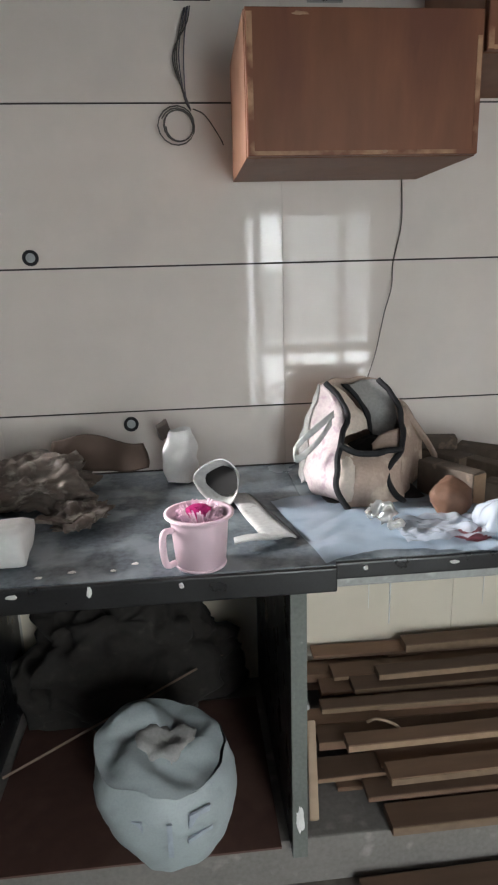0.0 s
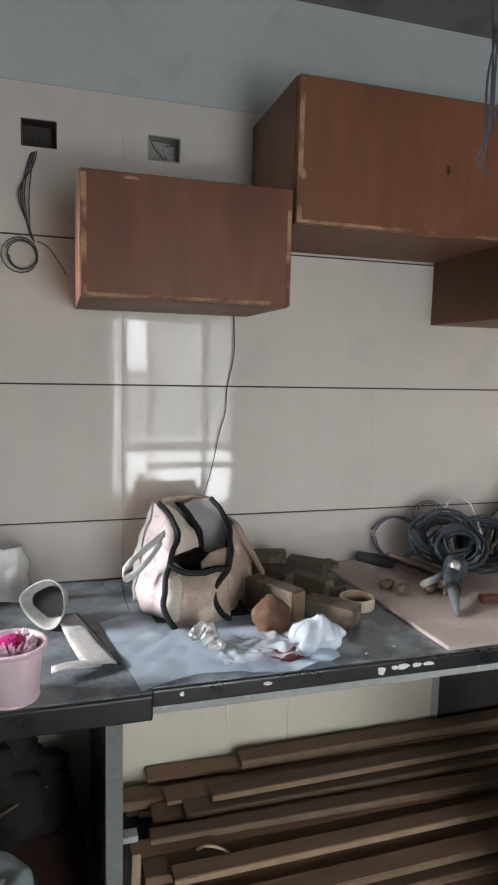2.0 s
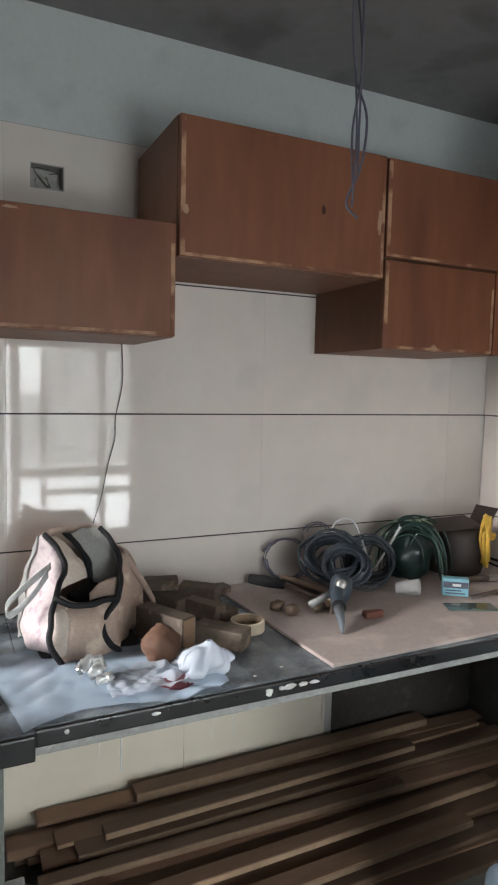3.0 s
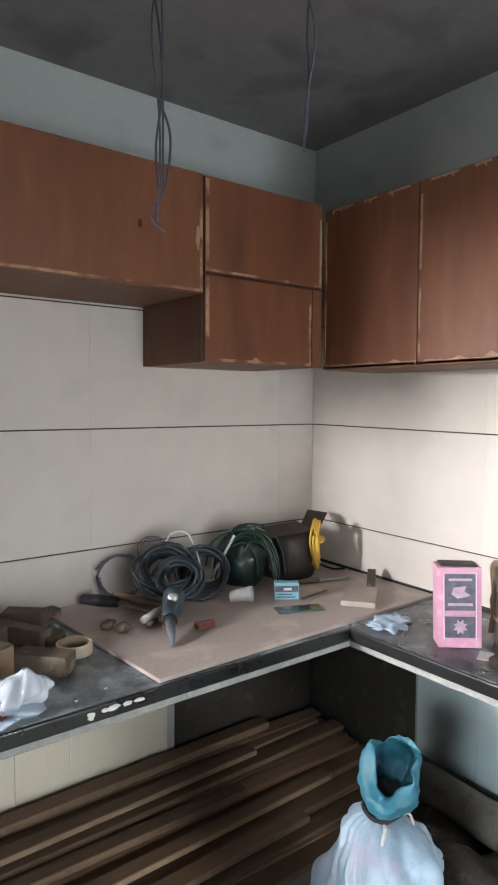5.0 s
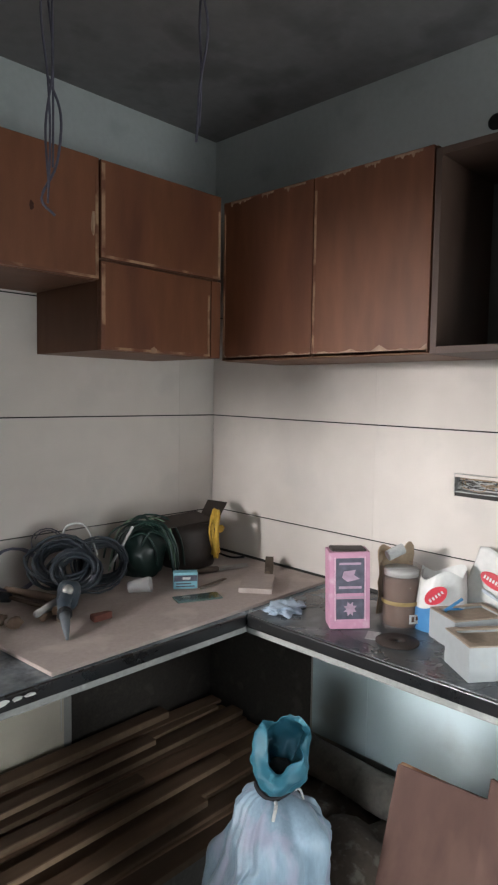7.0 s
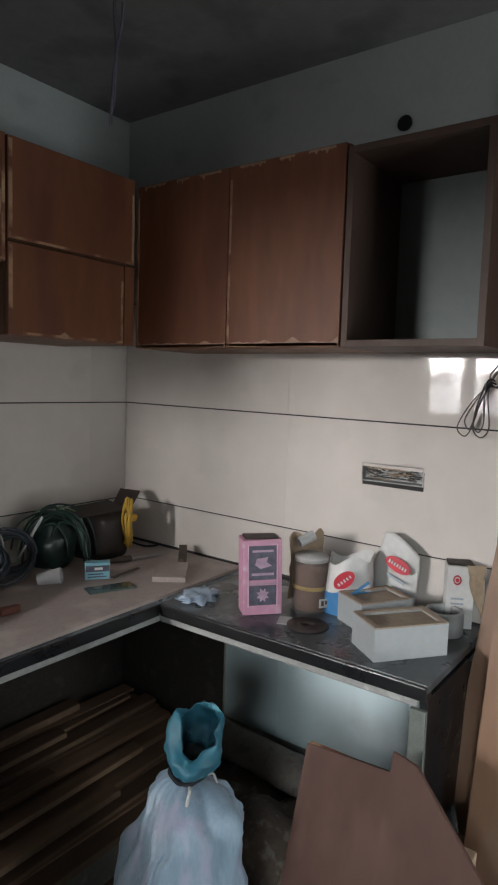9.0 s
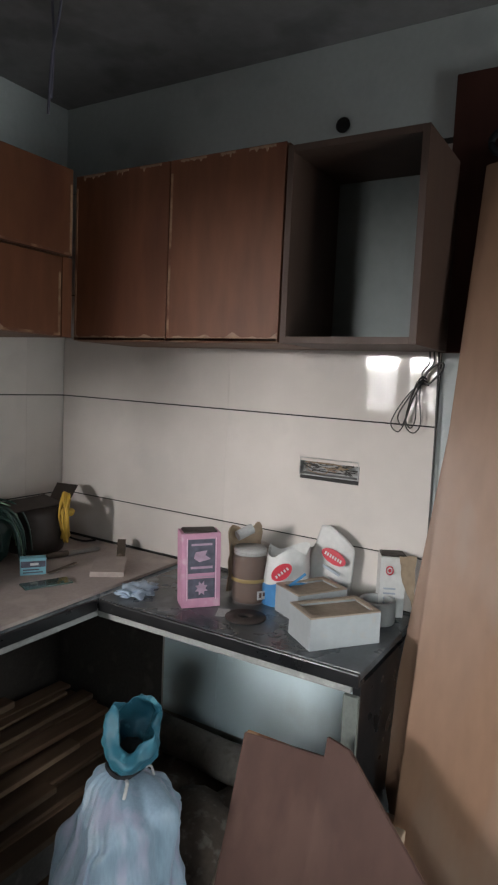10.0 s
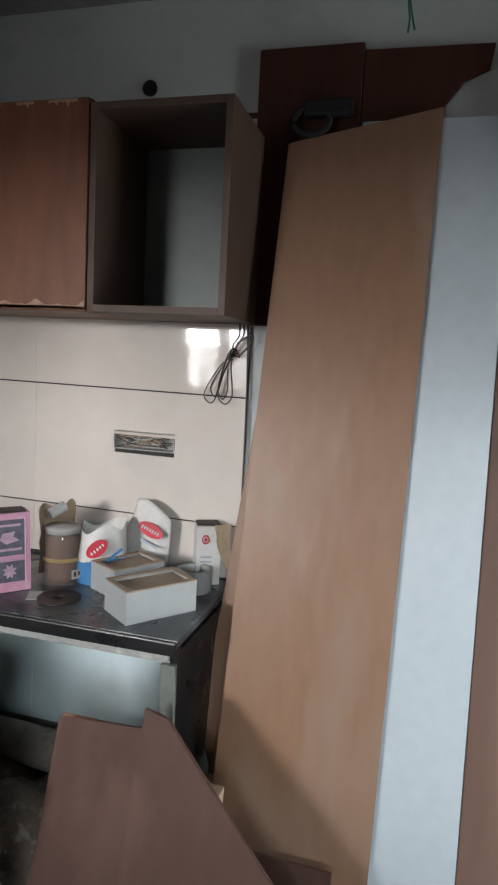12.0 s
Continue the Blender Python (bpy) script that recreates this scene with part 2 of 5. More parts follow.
def holed(axis, a0, a1, z0, z1, d0, d1, holes, bevel=0.0):
    """A flat block along a wall, left open at the holes that fall in it."""
    inside = [h for h in holes if h[0] < a1 and h[1] > a0 and h[2] < z1 and h[3] > z0]
    cut_a = sorted({a0, a1, *(v for h in inside for v in h[:2] if a0 < v < a1)})
    cut_z = sorted({z0, z1, *(v for h in inside for v in h[2:] if z0 < v < z1)})
    bm = bmesh.new()
    for p, q in zip(cut_a, cut_a[1:]):
        for r, s in zip(cut_z, cut_z[1:]):
            if any(h[0] < (p + q) / 2 < h[1] and h[2] < (r + s) / 2 < h[3] for h in inside):
                continue
            if axis == "y":
                box((p, d0, r), (q, d1, s), bevel if not inside else 0, bm)
            else:
                box((d0, p, r), (d1, q, s), bevel if not inside else 0, bm)
    return bm


wall_north = tagged(part("wall_north", holed("y", -2.95, 0.2, 0, CEILING, 0.0126, 0.16, HOLES_N), PAINT), "pale painted wall with large glossy cream tiles", "wall", kind="structure")
wall_east = tagged(part("wall_east", holed("x", -4.0, 0.0125, 0, CEILING, 0.0126, 0.2, HOLES_E), PAINT), "pale painted wall partly tiled in glossy cream", "wall", kind="structure")


def pierced_wall(name, axis, at, thick, lo, hi, o_lo, o_hi, z_lo, z_hi, label):
    """A wall with one opening: four blocks in one mesh."""
    bm = bmesh.new()
    def block(a0, a1, z0, z1):
        if axis == "y":
            box((a0, at - thick, z0), (a1, at, z1), 0, bm)
        else:
            box((at - thick, a0, z0), (at, a1, z1), 0, bm)
    block(lo, o_lo, 0, CEILING)
    block(o_hi, hi, 0, CEILING)
    block(o_lo, o_hi, z_hi, CEILING)
    if z_lo > 0:
        block(o_lo, o_hi, 0, z_lo)
    return tagged(part(name, bm, CEMENT), label, "wall", kind="structure")


pierced_wall("wall_south", "y", -4.0, 0.15, -2.95, 0.012, -1.52, -0.33, 0.12, 2.05, "bare cement wall with a tall opening")
# the hatch is made up: sill and lintel trim next_room_light
tagged(part("wall_west", holed("x", -4.15, 0.16, 0, CEILING, -3.07, -2.95, [(-1.12, 0.0, 1.16, 1.88), (-2.95, -1.98, -0.01, 1.85)]), CEMENT), "unseen cement wall with a doorway and an added hatch", "wall", kind="structure")
pierced_wall("wall_far_west", "x", -5.2, 0.15, -2.0, 1.2, -0.19, 0.71, 1.20, 2.34, "bare cement wall with a high barred window")
wall("wall_far_north", (-5.35, 1.2, 0), (-2.95, 1.32, CEILING), "bare cement wall of the next room", CEMENT)
wall("wall_far_south", (-5.35, -2.12, 0), (-3.07, -2.0, CEILING), "bare cement wall of the next room", CEMENT)
wall("wall_far_east", (-3.07, 0.16, 0), (-2.95, 1.2, CEILING), "bare cement wall of the next room", CEMENT)


def window(name, axis, at, a0, a1, z0, z1, label):
    """A frame set in a wall's opening."""
    top = thing(name, label, "window", kind="structure")
    def piece(n, p0, p1, q0, q1, d=0.02):
        if axis == "y":
            part(n, box((p0, at - d, q0), (p1, at + d, q1), 0.003), FRAME_MAT, top)
        else:
            part(n, box((at - d, p0, q0), (at + d, p1, q1), 0.003), FRAME_MAT, top)
    piece("frame_side", a0, a0 + 0.05, z0, z1)
    piece("frame_side", a1 - 0.05, a1, z0, z1)
    piece("frame_head", a0 + 0.05, a1 - 0.05, z1 - 0.05, z1)
    piece("frame_sill", a0 + 0.05, a1 - 0.05, z0, z0 + 0.05)
    return top


GRIME = clear("grimy_window_pane", (0.30, 0.29, 0.27), 0.5, 0.30)
FROST = clear("dusty_window_pane", (0.60, 0.62, 0.60), 0.30, 0.5)


def panes(top, axis, at, spans, mat=FROST):
    """Dusty panes, 6 mm thick, set between the bars: (from, to, bottom, top) along the wall."""
    for a0, a1, z0, z1 in spans:
        lo, hi = ((a0, at - 0.003, z0), (a1, at + 0.003, z1)) if axis == "y" else ((at - 0.003, a0, z0), (at + 0.003, a1, z1))
        part("pane", box(lo, hi, 0), mat, top)


def bars(top, axis, at, spans):
    for name, a0, a1, z0, z1 in spans:
        lo, hi = ((a0, at - 0.014, z0), (a1, at + 0.014, z1)) if axis == "y" else ((at - 0.014, a0, z0), (at + 0.014, a1, z1))
        part(name, box(lo, hi, 0.003), FRAME_MAT, top)


# a casement left ajar beside two dusty panes, over a low rail
window_1 = window("window_1", "y", -4.03, -1.52, -0.33, 0.12, 2.05, "tall painted window with dusty panes, a casement ajar")
bars(window_1, "y", -4.03, [("mullion", -1.435, -1.355, 0.17, 2.0), ("mullion", -1.175, -1.13, 0.17, 2.0), ("mullion", -0.665, -0.60, 0.17, 2.0), ("rail", -1.13, -0.665, 0.66, 0.765), ("rail", -0.60, -0.38, 0.66, 0.765), ("rail", -1.355, -1.175, 0.66, 0.765), ("rail", -1.13, -0.665, 0.50, 0.56), ("rail", -0.60, -0.38, 0.50, 0.56)])
panes(window_1, "y", -4.03, [(-1.13, -0.665, 0.785, 2.0), (-0.60, -0.38, 0.785, 2.0), (-1.355, -1.175, 0.80, 1.42)])
window_2 = window("window_2", "x", -5.19, -0.19, 0.71, 1.20, 2.34, "painted barred window of the next room")
bars(window_2, "x", -5.19, [("mullion", 0.165, 0.31, 1.25, 2.29), ("mullion", -0.03, 0.0, 1.25, 2.29), ("mullion", 0.47, 0.50, 1.25, 2.29), ("bar", -0.095, -0.07, 1.72, 2.29), ("bar", 0.07, 0.095, 1.72, 2.29), ("bar", 0.375, 0.40, 1.72, 2.29), ("bar", 0.57, 0.595, 1.72, 2.29)])
panes(window_2, "x", -5.19, [(-0.14, -0.03, 1.25, 1.72), (0.0, 0.165, 1.25, 1.72), (0.31, 0.47, 1.25, 1.72), (0.50, 0.66, 1.25, 1.72)], GRIME)

# cement plinth below the counters
tagged(part("plinth", box((-2.75, -0.62, 0), (0.012, 0.012, 0.13), 0.006), CEMENT), "rough cement plinth under the counter", "plinth", kind="structure")

# grout bed behind the tiles, and the tiles themselves: courses 0.397 m high
bed_n = part("grout_bed", holed("y", -2.95, 0.012, ZC - 0.01, 2.212, 0.004, 0.0125, HOLES_N), GROUT, wall_north)
bed_e = part("grout_bed", holed("x", -1.512, 0.003, ZC - 0.01, 2.212, 0.004, 0.0125, HOLES_E), GROUT, wall_east)
bed_n2 = part("grout_bed", box((-2.95, 0.004, 0.13), (-0.668, 0.0125, ZC - 0.05), 0), PALE_GROUT, wall_north)
# backing by the corner: the shade there is put into its dark colour
part("shade_backing", box((-0.668, 0.002, 0.13), (0.004, 0.0125, ZC - 0.05), 0), CORNER_SHADE, wall_north, "untiled corner wall coloured dark for its shade")
bed_e2 = part("grout_bed", box((0.004, -1.512, 0.13), (0.0125, -0.55, ZC - 0.05), 0), PALE_GROUT, wall_east)
# same on the east side, shade coloured in up to the tiles
part("shade_backing", box((0.002, -0.55, 0.13), (0.0125, 0.002, ZC - 0.05), 0), CORNER_SHADE, wall_east, "untiled corner wall coloured dark for its shade")


def cabinet(name, label, lo, hi, face, doors, open_front=False, split="z"):
    """A wall cabinet: carcass boards, doors with bare worn edges. face: 'y' looks to -y, 'x' looks to -x."""
    top = thing(name, label, "cabinet")
    (x0, y0, z0), (x1, y1, z1) = lo, hi
    t = 0.018
    # the open cabinet takes the darker, shade-coloured boards
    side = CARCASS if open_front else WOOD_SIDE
    if face == "y":
        part("side_panel", box((x0, y0 + t, z0), (x0 + t, y1, z1), 0.001), WOOD_SIDE, top)
        part("side_panel", box((x1 - t, y0 + t, z0), (x1, y1, z1), 0.001), WOOD_SIDE, top)
        part("bottom_panel", box((x0 + t, y0 + t, z0), (x1 - t, y1, z0 + t), 0.001), WOOD_SIDE, top)
        part("top_panel", box((x0 + t, y0 + t, z1 - t), (x1 - t, y1, z1), 0.001), WOOD_SIDE, top)
    else:
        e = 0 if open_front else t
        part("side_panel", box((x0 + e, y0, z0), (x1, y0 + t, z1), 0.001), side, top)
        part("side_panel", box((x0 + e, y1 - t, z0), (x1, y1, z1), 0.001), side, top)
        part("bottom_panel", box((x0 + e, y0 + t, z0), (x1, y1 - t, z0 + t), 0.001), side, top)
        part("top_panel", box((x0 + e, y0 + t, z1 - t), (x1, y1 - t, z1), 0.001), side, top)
    for a0, a1 in doors:
        g = 0.0015
        if face == "y":
            door = part("door", box((a0 + g, y0, z0 + g), (a1 - g, y0 + t - 0.001, z1 - g), 0.0025), WOOD, top)
            edge = lambda p, q, w: box((p[0], y0 - 0.0012, p[1]), (q[0], y0 + 0.004, q[1]), 0.0005)
            spans = [((a0 + 0.004, z0 + 0.004), (a0 + 0.016, z1 - 0.01)), ((a1 - 0.014, z0 + 0.004), (a1 - 0.004, z1 - 0.05)), ((a0 + 0.016, z0 + 0.003), (a1 - 0.014, z0 + 0.011))]
        else:
            door = part("door", box((x0, a0 + g, z0 + g), (x0 + t - 0.001, a1 - g, z1 - g), 0.0025), WOOD, top)
            edge = lambda p, q, w: box((x0 - 0.0012, p[0], p[1]), (x0 + 0.004, q[0], q[1]), 0.0005)
            spans = [((a1 - 0.012, z0 + 0.004), (a1 - 0.004, z1 - 0.04)), ((a0 + 0.004, z0 + 0.003), (a1 - 0.012, z0 + 0.012))]
        for p, q in spans:
            part("bare_edge", edge(p, q, 0), WORN, door, "bare pale wood edge where the stain is missing")
    return top


def ragged(parent, x, a0, a1, z, up, seed):
    """A bare strip with a ragged inner border, 1 mm proud of a door that looks to -x."""
    r = random.Random(seed)
    n, o = 44, r.uniform(0, 50)
    line = [(a0 + (a1 - a0) * k / n, z + up * (0.45 + 1.5 * max(0.0, noise.noise(Vector((o + k * 0.17, 0, 0)))) + 0.12 * r.random())) for k in range(n + 1)]
    bm = prism([(a0, z), (a1, z)] + line[::-1], 0.0012, "x")
    bmesh.ops.translate(bm, verts=bm.verts, vec=(x, 0, 0))
    part("bare_patch", bm, BARE, parent, "pale bare wood where the stain is missing")


Y_F, X_F = -0.376, -0.313
cabinet("wall_cabinet", "small low wall cabinet with one reddish-brown door", (-1.912, Y_F, 1.632), (-1.416, 0.0, 1.908), "y", [(-1.912, -1.416)])
cabinet("wall_cabinet", "wide reddish-brown wall cabinet with one long door", (-1.411, Y_F, 1.830), (-0.794, 0.0, 2.171), "y", [(-1.411, -0.794)])
cabinet("wall_cabinet", "upper reddish-brown wall cabinet in the corner", (-0.791, Y_F, 1.893), (-0.314, 0.0, 2.170), "y", [(-0.791, -0.318)])
cabinet("wall_cabinet", "lower reddish-brown wall cabinet in the corner", (-0.791, Y_F, 1.632), (-0.314, 0.0, 1.888), "y", [(-0.791, -0.362)])
tagged(part("filler_strip", box((-0.358, Y_F + 0.002, 1.632), (-0.316, Y_F + 0.02, 1.888), 0.002), WOOD), "narrow reddish-brown strip closing the cabinet corner", "strip")
tall_one = cabinet("wall_cabinet", "tall two-door reddish-brown wall cabinet with worn bottom edges", (X_F, -1.153, 1.622), (0.0, -0.380, 2.150), "x", [(-1.153, -0.767), (-0.767, -0.380)])
right_doors = [o for o in tall_one.children if o.name.startswith("door")]
for k, (d, a0, a1) in enumerate(zip(right_doors, (-1.150, -0.764), (-0.775, -0.386))):
    ragged(d, X_F - 0.0012, a0, a1, 1.626, 0.020, 31 + k)
    for j, (p, q) in enumerate(((0.08, 0.30), (0.42, 0.55), (0.68, 0.92))):
        ragged(d, X_F - 0.0012, a0 + (a1 - a0) * p, a0 + (a1 - a0) * q, 2.146, -0.012, 41 + 5 * k + j)
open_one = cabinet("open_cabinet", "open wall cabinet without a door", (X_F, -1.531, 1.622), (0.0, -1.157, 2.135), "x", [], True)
part("back_panel", box((-0.012, -1.512, 1.641), (-0.003, -1.176, 2.116), 0), BACKING, open_one, "grey-green laminate back")

# ---- counters ----
def slab(name, lo, hi, label, edges, mat=GRANITE):
    top = thing(name, label, "counter")
    part("top", box(lo, hi, 0.003), mat, top)
    for p, q in edges:
        part("front_edge", box(p, q, 0.004), GRANITE_EDGE, top, "polished black edge with cement drips")
    return top


slab("counter", (-2.75, -0.684, ZC - 0.02), (-1.79, -0.001, ZC), "black granite counter under grey dust", [((-2.75, -0.697, ZC - 0.052), (-1.79, -0.6845, ZC - 0.001)), ((-2.75, -0.684, ZC - 0.052), (-1.79, -0.655, ZC - 0.021))])
slab("counter", (-1.7895, -0.666, ZC - 0.02), (-0.001, -0.001, ZC), "black granite counter under cement dust and plastic", [((-1.7895, -0.678, ZC - 0.036), (-0.480, -0.6665, ZC - 0.001)), ((-1.7895, -0.666, ZC - 0.036), (-0.45, -0.640, ZC - 0.021))])
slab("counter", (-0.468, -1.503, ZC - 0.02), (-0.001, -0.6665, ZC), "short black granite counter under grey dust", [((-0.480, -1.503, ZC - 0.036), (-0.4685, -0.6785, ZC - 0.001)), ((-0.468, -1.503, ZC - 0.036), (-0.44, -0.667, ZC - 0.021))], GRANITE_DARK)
tagged(part("cement_strip", box((-1.84, -0.660, ZC - 0.062), (-0.44, -0.635, ZC - 0.037), 0.004), STRIP), "pale cement strip below the counter edge", "strip")
tagged(part("cement_strip", box((-0.462, -1.478, ZC - 0.062), (-0.438, -0.661, ZC - 0.037), 0.004), STRIP), "pale strip below the short counter edge", "strip")


def stone_post(lo, hi, edge_lo, edge_hi, label):
    top = thing("counter_support", label, "support")
    part("slab", box(lo, hi, 0.002), GRANITE_EDGE, top)
    part("edge", box(edge_lo, edge_hi, 0.002), POST_EDGE, top, "raw greenish grey stone edge")


stone_post((-1.879, -0.655, 0.13), (-1.845, 0.0, ZC - 0.0525), (-1.879, -0.667, 0.13), (-1.845, -0.6555, ZC - 0.0525), "upright black granite slab holding up the counter")
stone_post((-2.64, -0.655, 0.13), (-2.606, 0.0, ZC - 0.0525), (-2.64, -0.667, 0.13), (-2.606, -0.6555, ZC - 0.0525), "upright black granite slab holding up the counter")
stone_post((-0.455, -1.500, 0.0), (-0.001, -1.480, ZC - 0.037), (-0.470, -1.500, 0.0), (-0.4555, -1.462, ZC - 0.063), "black granite end slab of the short counter")


# ---- loose things: materials ----
PLANK = material("old_plank", (0.18, 0.105, 0.066), 0.72, grain=30, patch=5, vary=0.3, bump=0.25, stretch=(0.15, 1, 1), islands=0.45, spots=(0.20, 0.12, 0.07), spot_at=0.6)
PLANK_END = material("sawn_plank_edge", (0.255, 0.168, 0.105), 0.75, grain=40, patch=8, vary=0.25, bump=0.2, islands=0.35)
MDF = material("dusty_mdf", (0.40, 0.335, 0.305), 0.75, grain=90, patch=3, vary=0.12, bump=0.1, spots=(0.47, 0.40, 0.36), spot_at=0.52)
PINK = material("pink_plastic", (0.72, 0.54, 0.60), 0.35, grain=30, patch=8, vary=0.06, bump=0.03, spots=(0.6, 0.42, 0.42), spot_at=0.68)
MAGENTA = material("magenta_bristle", (0.55, 0.02, 0.20), 0.45, grain=50, patch=12, vary=0.2)
PALE_PINK = material("pale_pink_bristle", (0.78, 0.58, 0.68), 0.45, grain=50, patch=12, vary=0.1)
CANVAS = material("tan_canvas", (0.40, 0.305, 0.25), 0.85, grain=140, patch=7, vary=0.2, bump=0.35, spots=(0.60, 0.49, 0.40), spot_at=0.56)
PRINTED = material("printed_woven_plastic", (0.45, 0.385, 0.385), 0.6, grain=120, patch=16, vary=0.2, bump=0.3, spots=(0.36, 0.27, 0.30), spot_at=0.55)
WHITE_CLOTH = material("creamy_canvas", (0.58, 0.50, 0.43), 0.8, grain=140, patch=9, vary=0.15, bump=0.3, spots=(0.40, 0.30, 0.23), spot_at=0.6)
GREYCLOTH = material("grey_lining", (0.30, 0.29, 0.28), 0.8, grain=140, patch=9, vary=0.2, bump=0.3)
BLACK = material("black_webbing", (0.016, 0.016, 0.018), 0.6, grain=150, patch=12, vary=0.3, bump=0.2)
# near-black colour for shapes that stand for shade in hollows
DARKIN = material("hollow_shade", (0.012, 0.011, 0.011), 0.9, grain=60, patch=9)
STRAP = material("worn_pale_strap", (0.42, 0.42, 0.41), 0.7, grain=90, patch=12, vary=0.2, bump=0.2, spots=(0.3, 0.29, 0.27), spot_at=0.6)
WHITE = material("white_wrapper", (0.60, 0.59, 0.57), 0.5, grain=60, patch=9, vary=0.1, bump=0.15, spots=(0.52, 0.51, 0.48), spot_at=0.62)
SACKCLOTH = material("woven_white_sack", (0.33, 0.37, 0.375), 0.55, grain=190, patch=6, vary=0.10, bump=0.15, spots=(0.27, 0.30, 0.30), spot_at=0.58)
PALE_SACK = material("translucent_white_sack", (0.25, 0.34, 0.42), 0.36, grain=150, patch=7, vary=0.16, bump=0.25, stretch=(1, 1, 0.22), spots=(0.34, 0.36, 0.46), spot_at=0.50)
TEAL = material("teal_plastic", (0.018, 0.105, 0.15), 0.5, grain=30, patch=9, vary=0.3, bump=0.2, spots=(0.08, 0.25, 0.31), spot_at=0.56)
INK = material("grey_blue_ink", (0.34, 0.38, 0.43), 0.7, grain=60, patch=20, vary=0.2)
RAG = material("dirty_rag", (0.085, 0.062, 0.048), 0.9, grain=60, patch=10, vary=0.3, bump=0.4, spots=(0.17, 0.145, 0.12), spot_at=0.56)
RAG_PALE = material("dirty_pale_rag", (0.095, 0.075, 0.062), 0.9, grain=60, patch=10, vary=0.3, bump=0.4, spots=(0.20, 0.175, 0.152), spot_at=0.52)
# scrap colour taken near black to carry the compartment's shade
SCRAP = material("shaded_scrap", (0.016, 0.013, 0.011), 0.9, grain=60, patch=10, vary=0.4, bump=0.4, spots=(0.034, 0.030, 0.024), spot_at=0.6)
FOIL = material("silver_foil", (0.72, 0.72, 0.71), 0.28, metal=0.8, grain=60, patch=20, vary=0.15, bump=0.4)
FILM = clear("plastic_film", (0.46, 0.57, 0.69), 0.16, 0.40)
MILKY = clear("milky_plastic", (0.60, 0.65, 0.73), 0.16, 0.50)
CLEARJAR = clear("clear_plastic", (0.55, 0.50, 0.47), 0.10, 0.92)
CLAY = material("brown_clay", (0.105, 0.050, 0.029), 0.7, grain=60, patch=12, vary=0.2, bump=0.3)
DARKWOOD = material("dark_block_wood", (0.105, 0.078, 0.058), 0.75, grain=40, patch=9, vary=0.3, bump=0.25, islands=0.35, spots=(0.22, 0.16, 0.12), spot_at=0.58)
PALEWOOD = material("pale_wood", (0.46, 0.34, 0.24), 0.7, grain=40, patch=6, vary=0.15, bump=0.15, stretch=(0.3, 1, 1))
TAPE = material("masking_tape", (0.55, 0.47, 0.36), 0.6, grain=60, patch=14, vary=0.12)
CABLE = material("grey_blue_cable", (0.020, 0.027, 0.036), 0.45, grain=80, patch=14, vary=0.3, spots=(0.07, 0.08, 0.09), spot_at=0.62)
GREENWIRE = material("green_cable", (0.010, 0.032, 0.026), 0.35, grain=60, patch=14, vary=0.3)
LIMEWIRE = material("pale_green_wire", (0.20, 0.30, 0.20), 0.4, grain=60, patch=14, vary=0.2)
DARKGREEN = material("dark_green_plastic", (0.006, 0.020, 0.017), 0.42, grain=30, patch=8, vary=0.3, bump=0.2)
YELLOW = material("yellow_cord", (0.58, 0.36, 0.05), 0.6, grain=80, patch=14, vary=0.2)
DARKCARD = material("dark_brown_card", (0.034, 0.024, 0.020), 0.6, grain=50, patch=8, vary=0.3, bump=0.15)
TOOL = material("blue_grey_tool", (0.035, 0.050, 0.066), 0.4, grain=50, patch=10, vary=0.2, spots=(0.14, 0.16, 0.17), spot_at=0.62)
STEEL = material("dull_steel", (0.34, 0.33, 0.31), 0.45, metal=0.7, grain=80, patch=12, vary=0.2)
HANDLE = material("tool_handle_wood", (0.15, 0.10, 0.07), 0.6, grain=40, patch=8, vary=0.25, bump=0.1)
BLUEBOX = material("light_blue_carton", (0.20, 0.42, 0.50), 0.5, grain=50, patch=10, vary=0.12)
GREENGLASS = material("dark_green_glass_sheet", (0.06, 0.09, 0.08), 0.12, grain=30, patch=8, vary=0.2)
PINKCARD = material("pink_carton", (0.50, 0.25, 0.35), 0.5, grain=50, patch=10, vary=0.1, bump=0.08, spots=(0.56, 0.36, 0.44), spot_at=0.58)
DARKPRINT = material("slate_print", (0.085, 0.085, 0.115), 0.5, grain=60, patch=30, vary=0.35)
BROWNPOW = material("brown_powder", (0.105, 0.052, 0.034), 0.8, grain=90, patch=14, vary=0.25)
CARDBOARD = material("torn_cardboard", (0.34, 0.25, 0.17), 0.8, grain=60, patch=10, vary=0.2, bump=0.2)
BLUEPRINT = material("blue_print", (0.05, 0.20, 0.42), 0.5, grain=40, patch=12, vary=0.15)
REDPRINT = material("red_print", (0.52, 0.03, 0.05), 0.5, grain=40, patch=12, vary=0.15)
PVC = material("grey_white_pvc", (0.35, 0.365, 0.37), 0.45, grain=50, patch=8, vary=0.08, bump=0.05, spots=(0.38, 0.36, 0.33), spot_at=0.6)
DUSTBROWN = material("brown_dust", (0.33, 0.26, 0.20), 0.9, grain=90, patch=9, vary=0.2, bump=0.3)
GREYRING = material("grey_pipe", (0.40, 0.40, 0.39), 0.5, grain=50, patch=9, vary=0.12)
WIRE = material("dark_wire", (0.06, 0.055, 0.05), 0.5, grain=60, patch=14, vary=0.3)
PALEWIRE = material("dusty_grey_wire", (0.075, 0.072, 0.10), 0.6, grain=60, patch=14, vary=0.3)
GREENISH = material("thin_green_wire", (0.02, 0.11, 0.08), 0.5, grain=60, patch=14, vary=0.2)
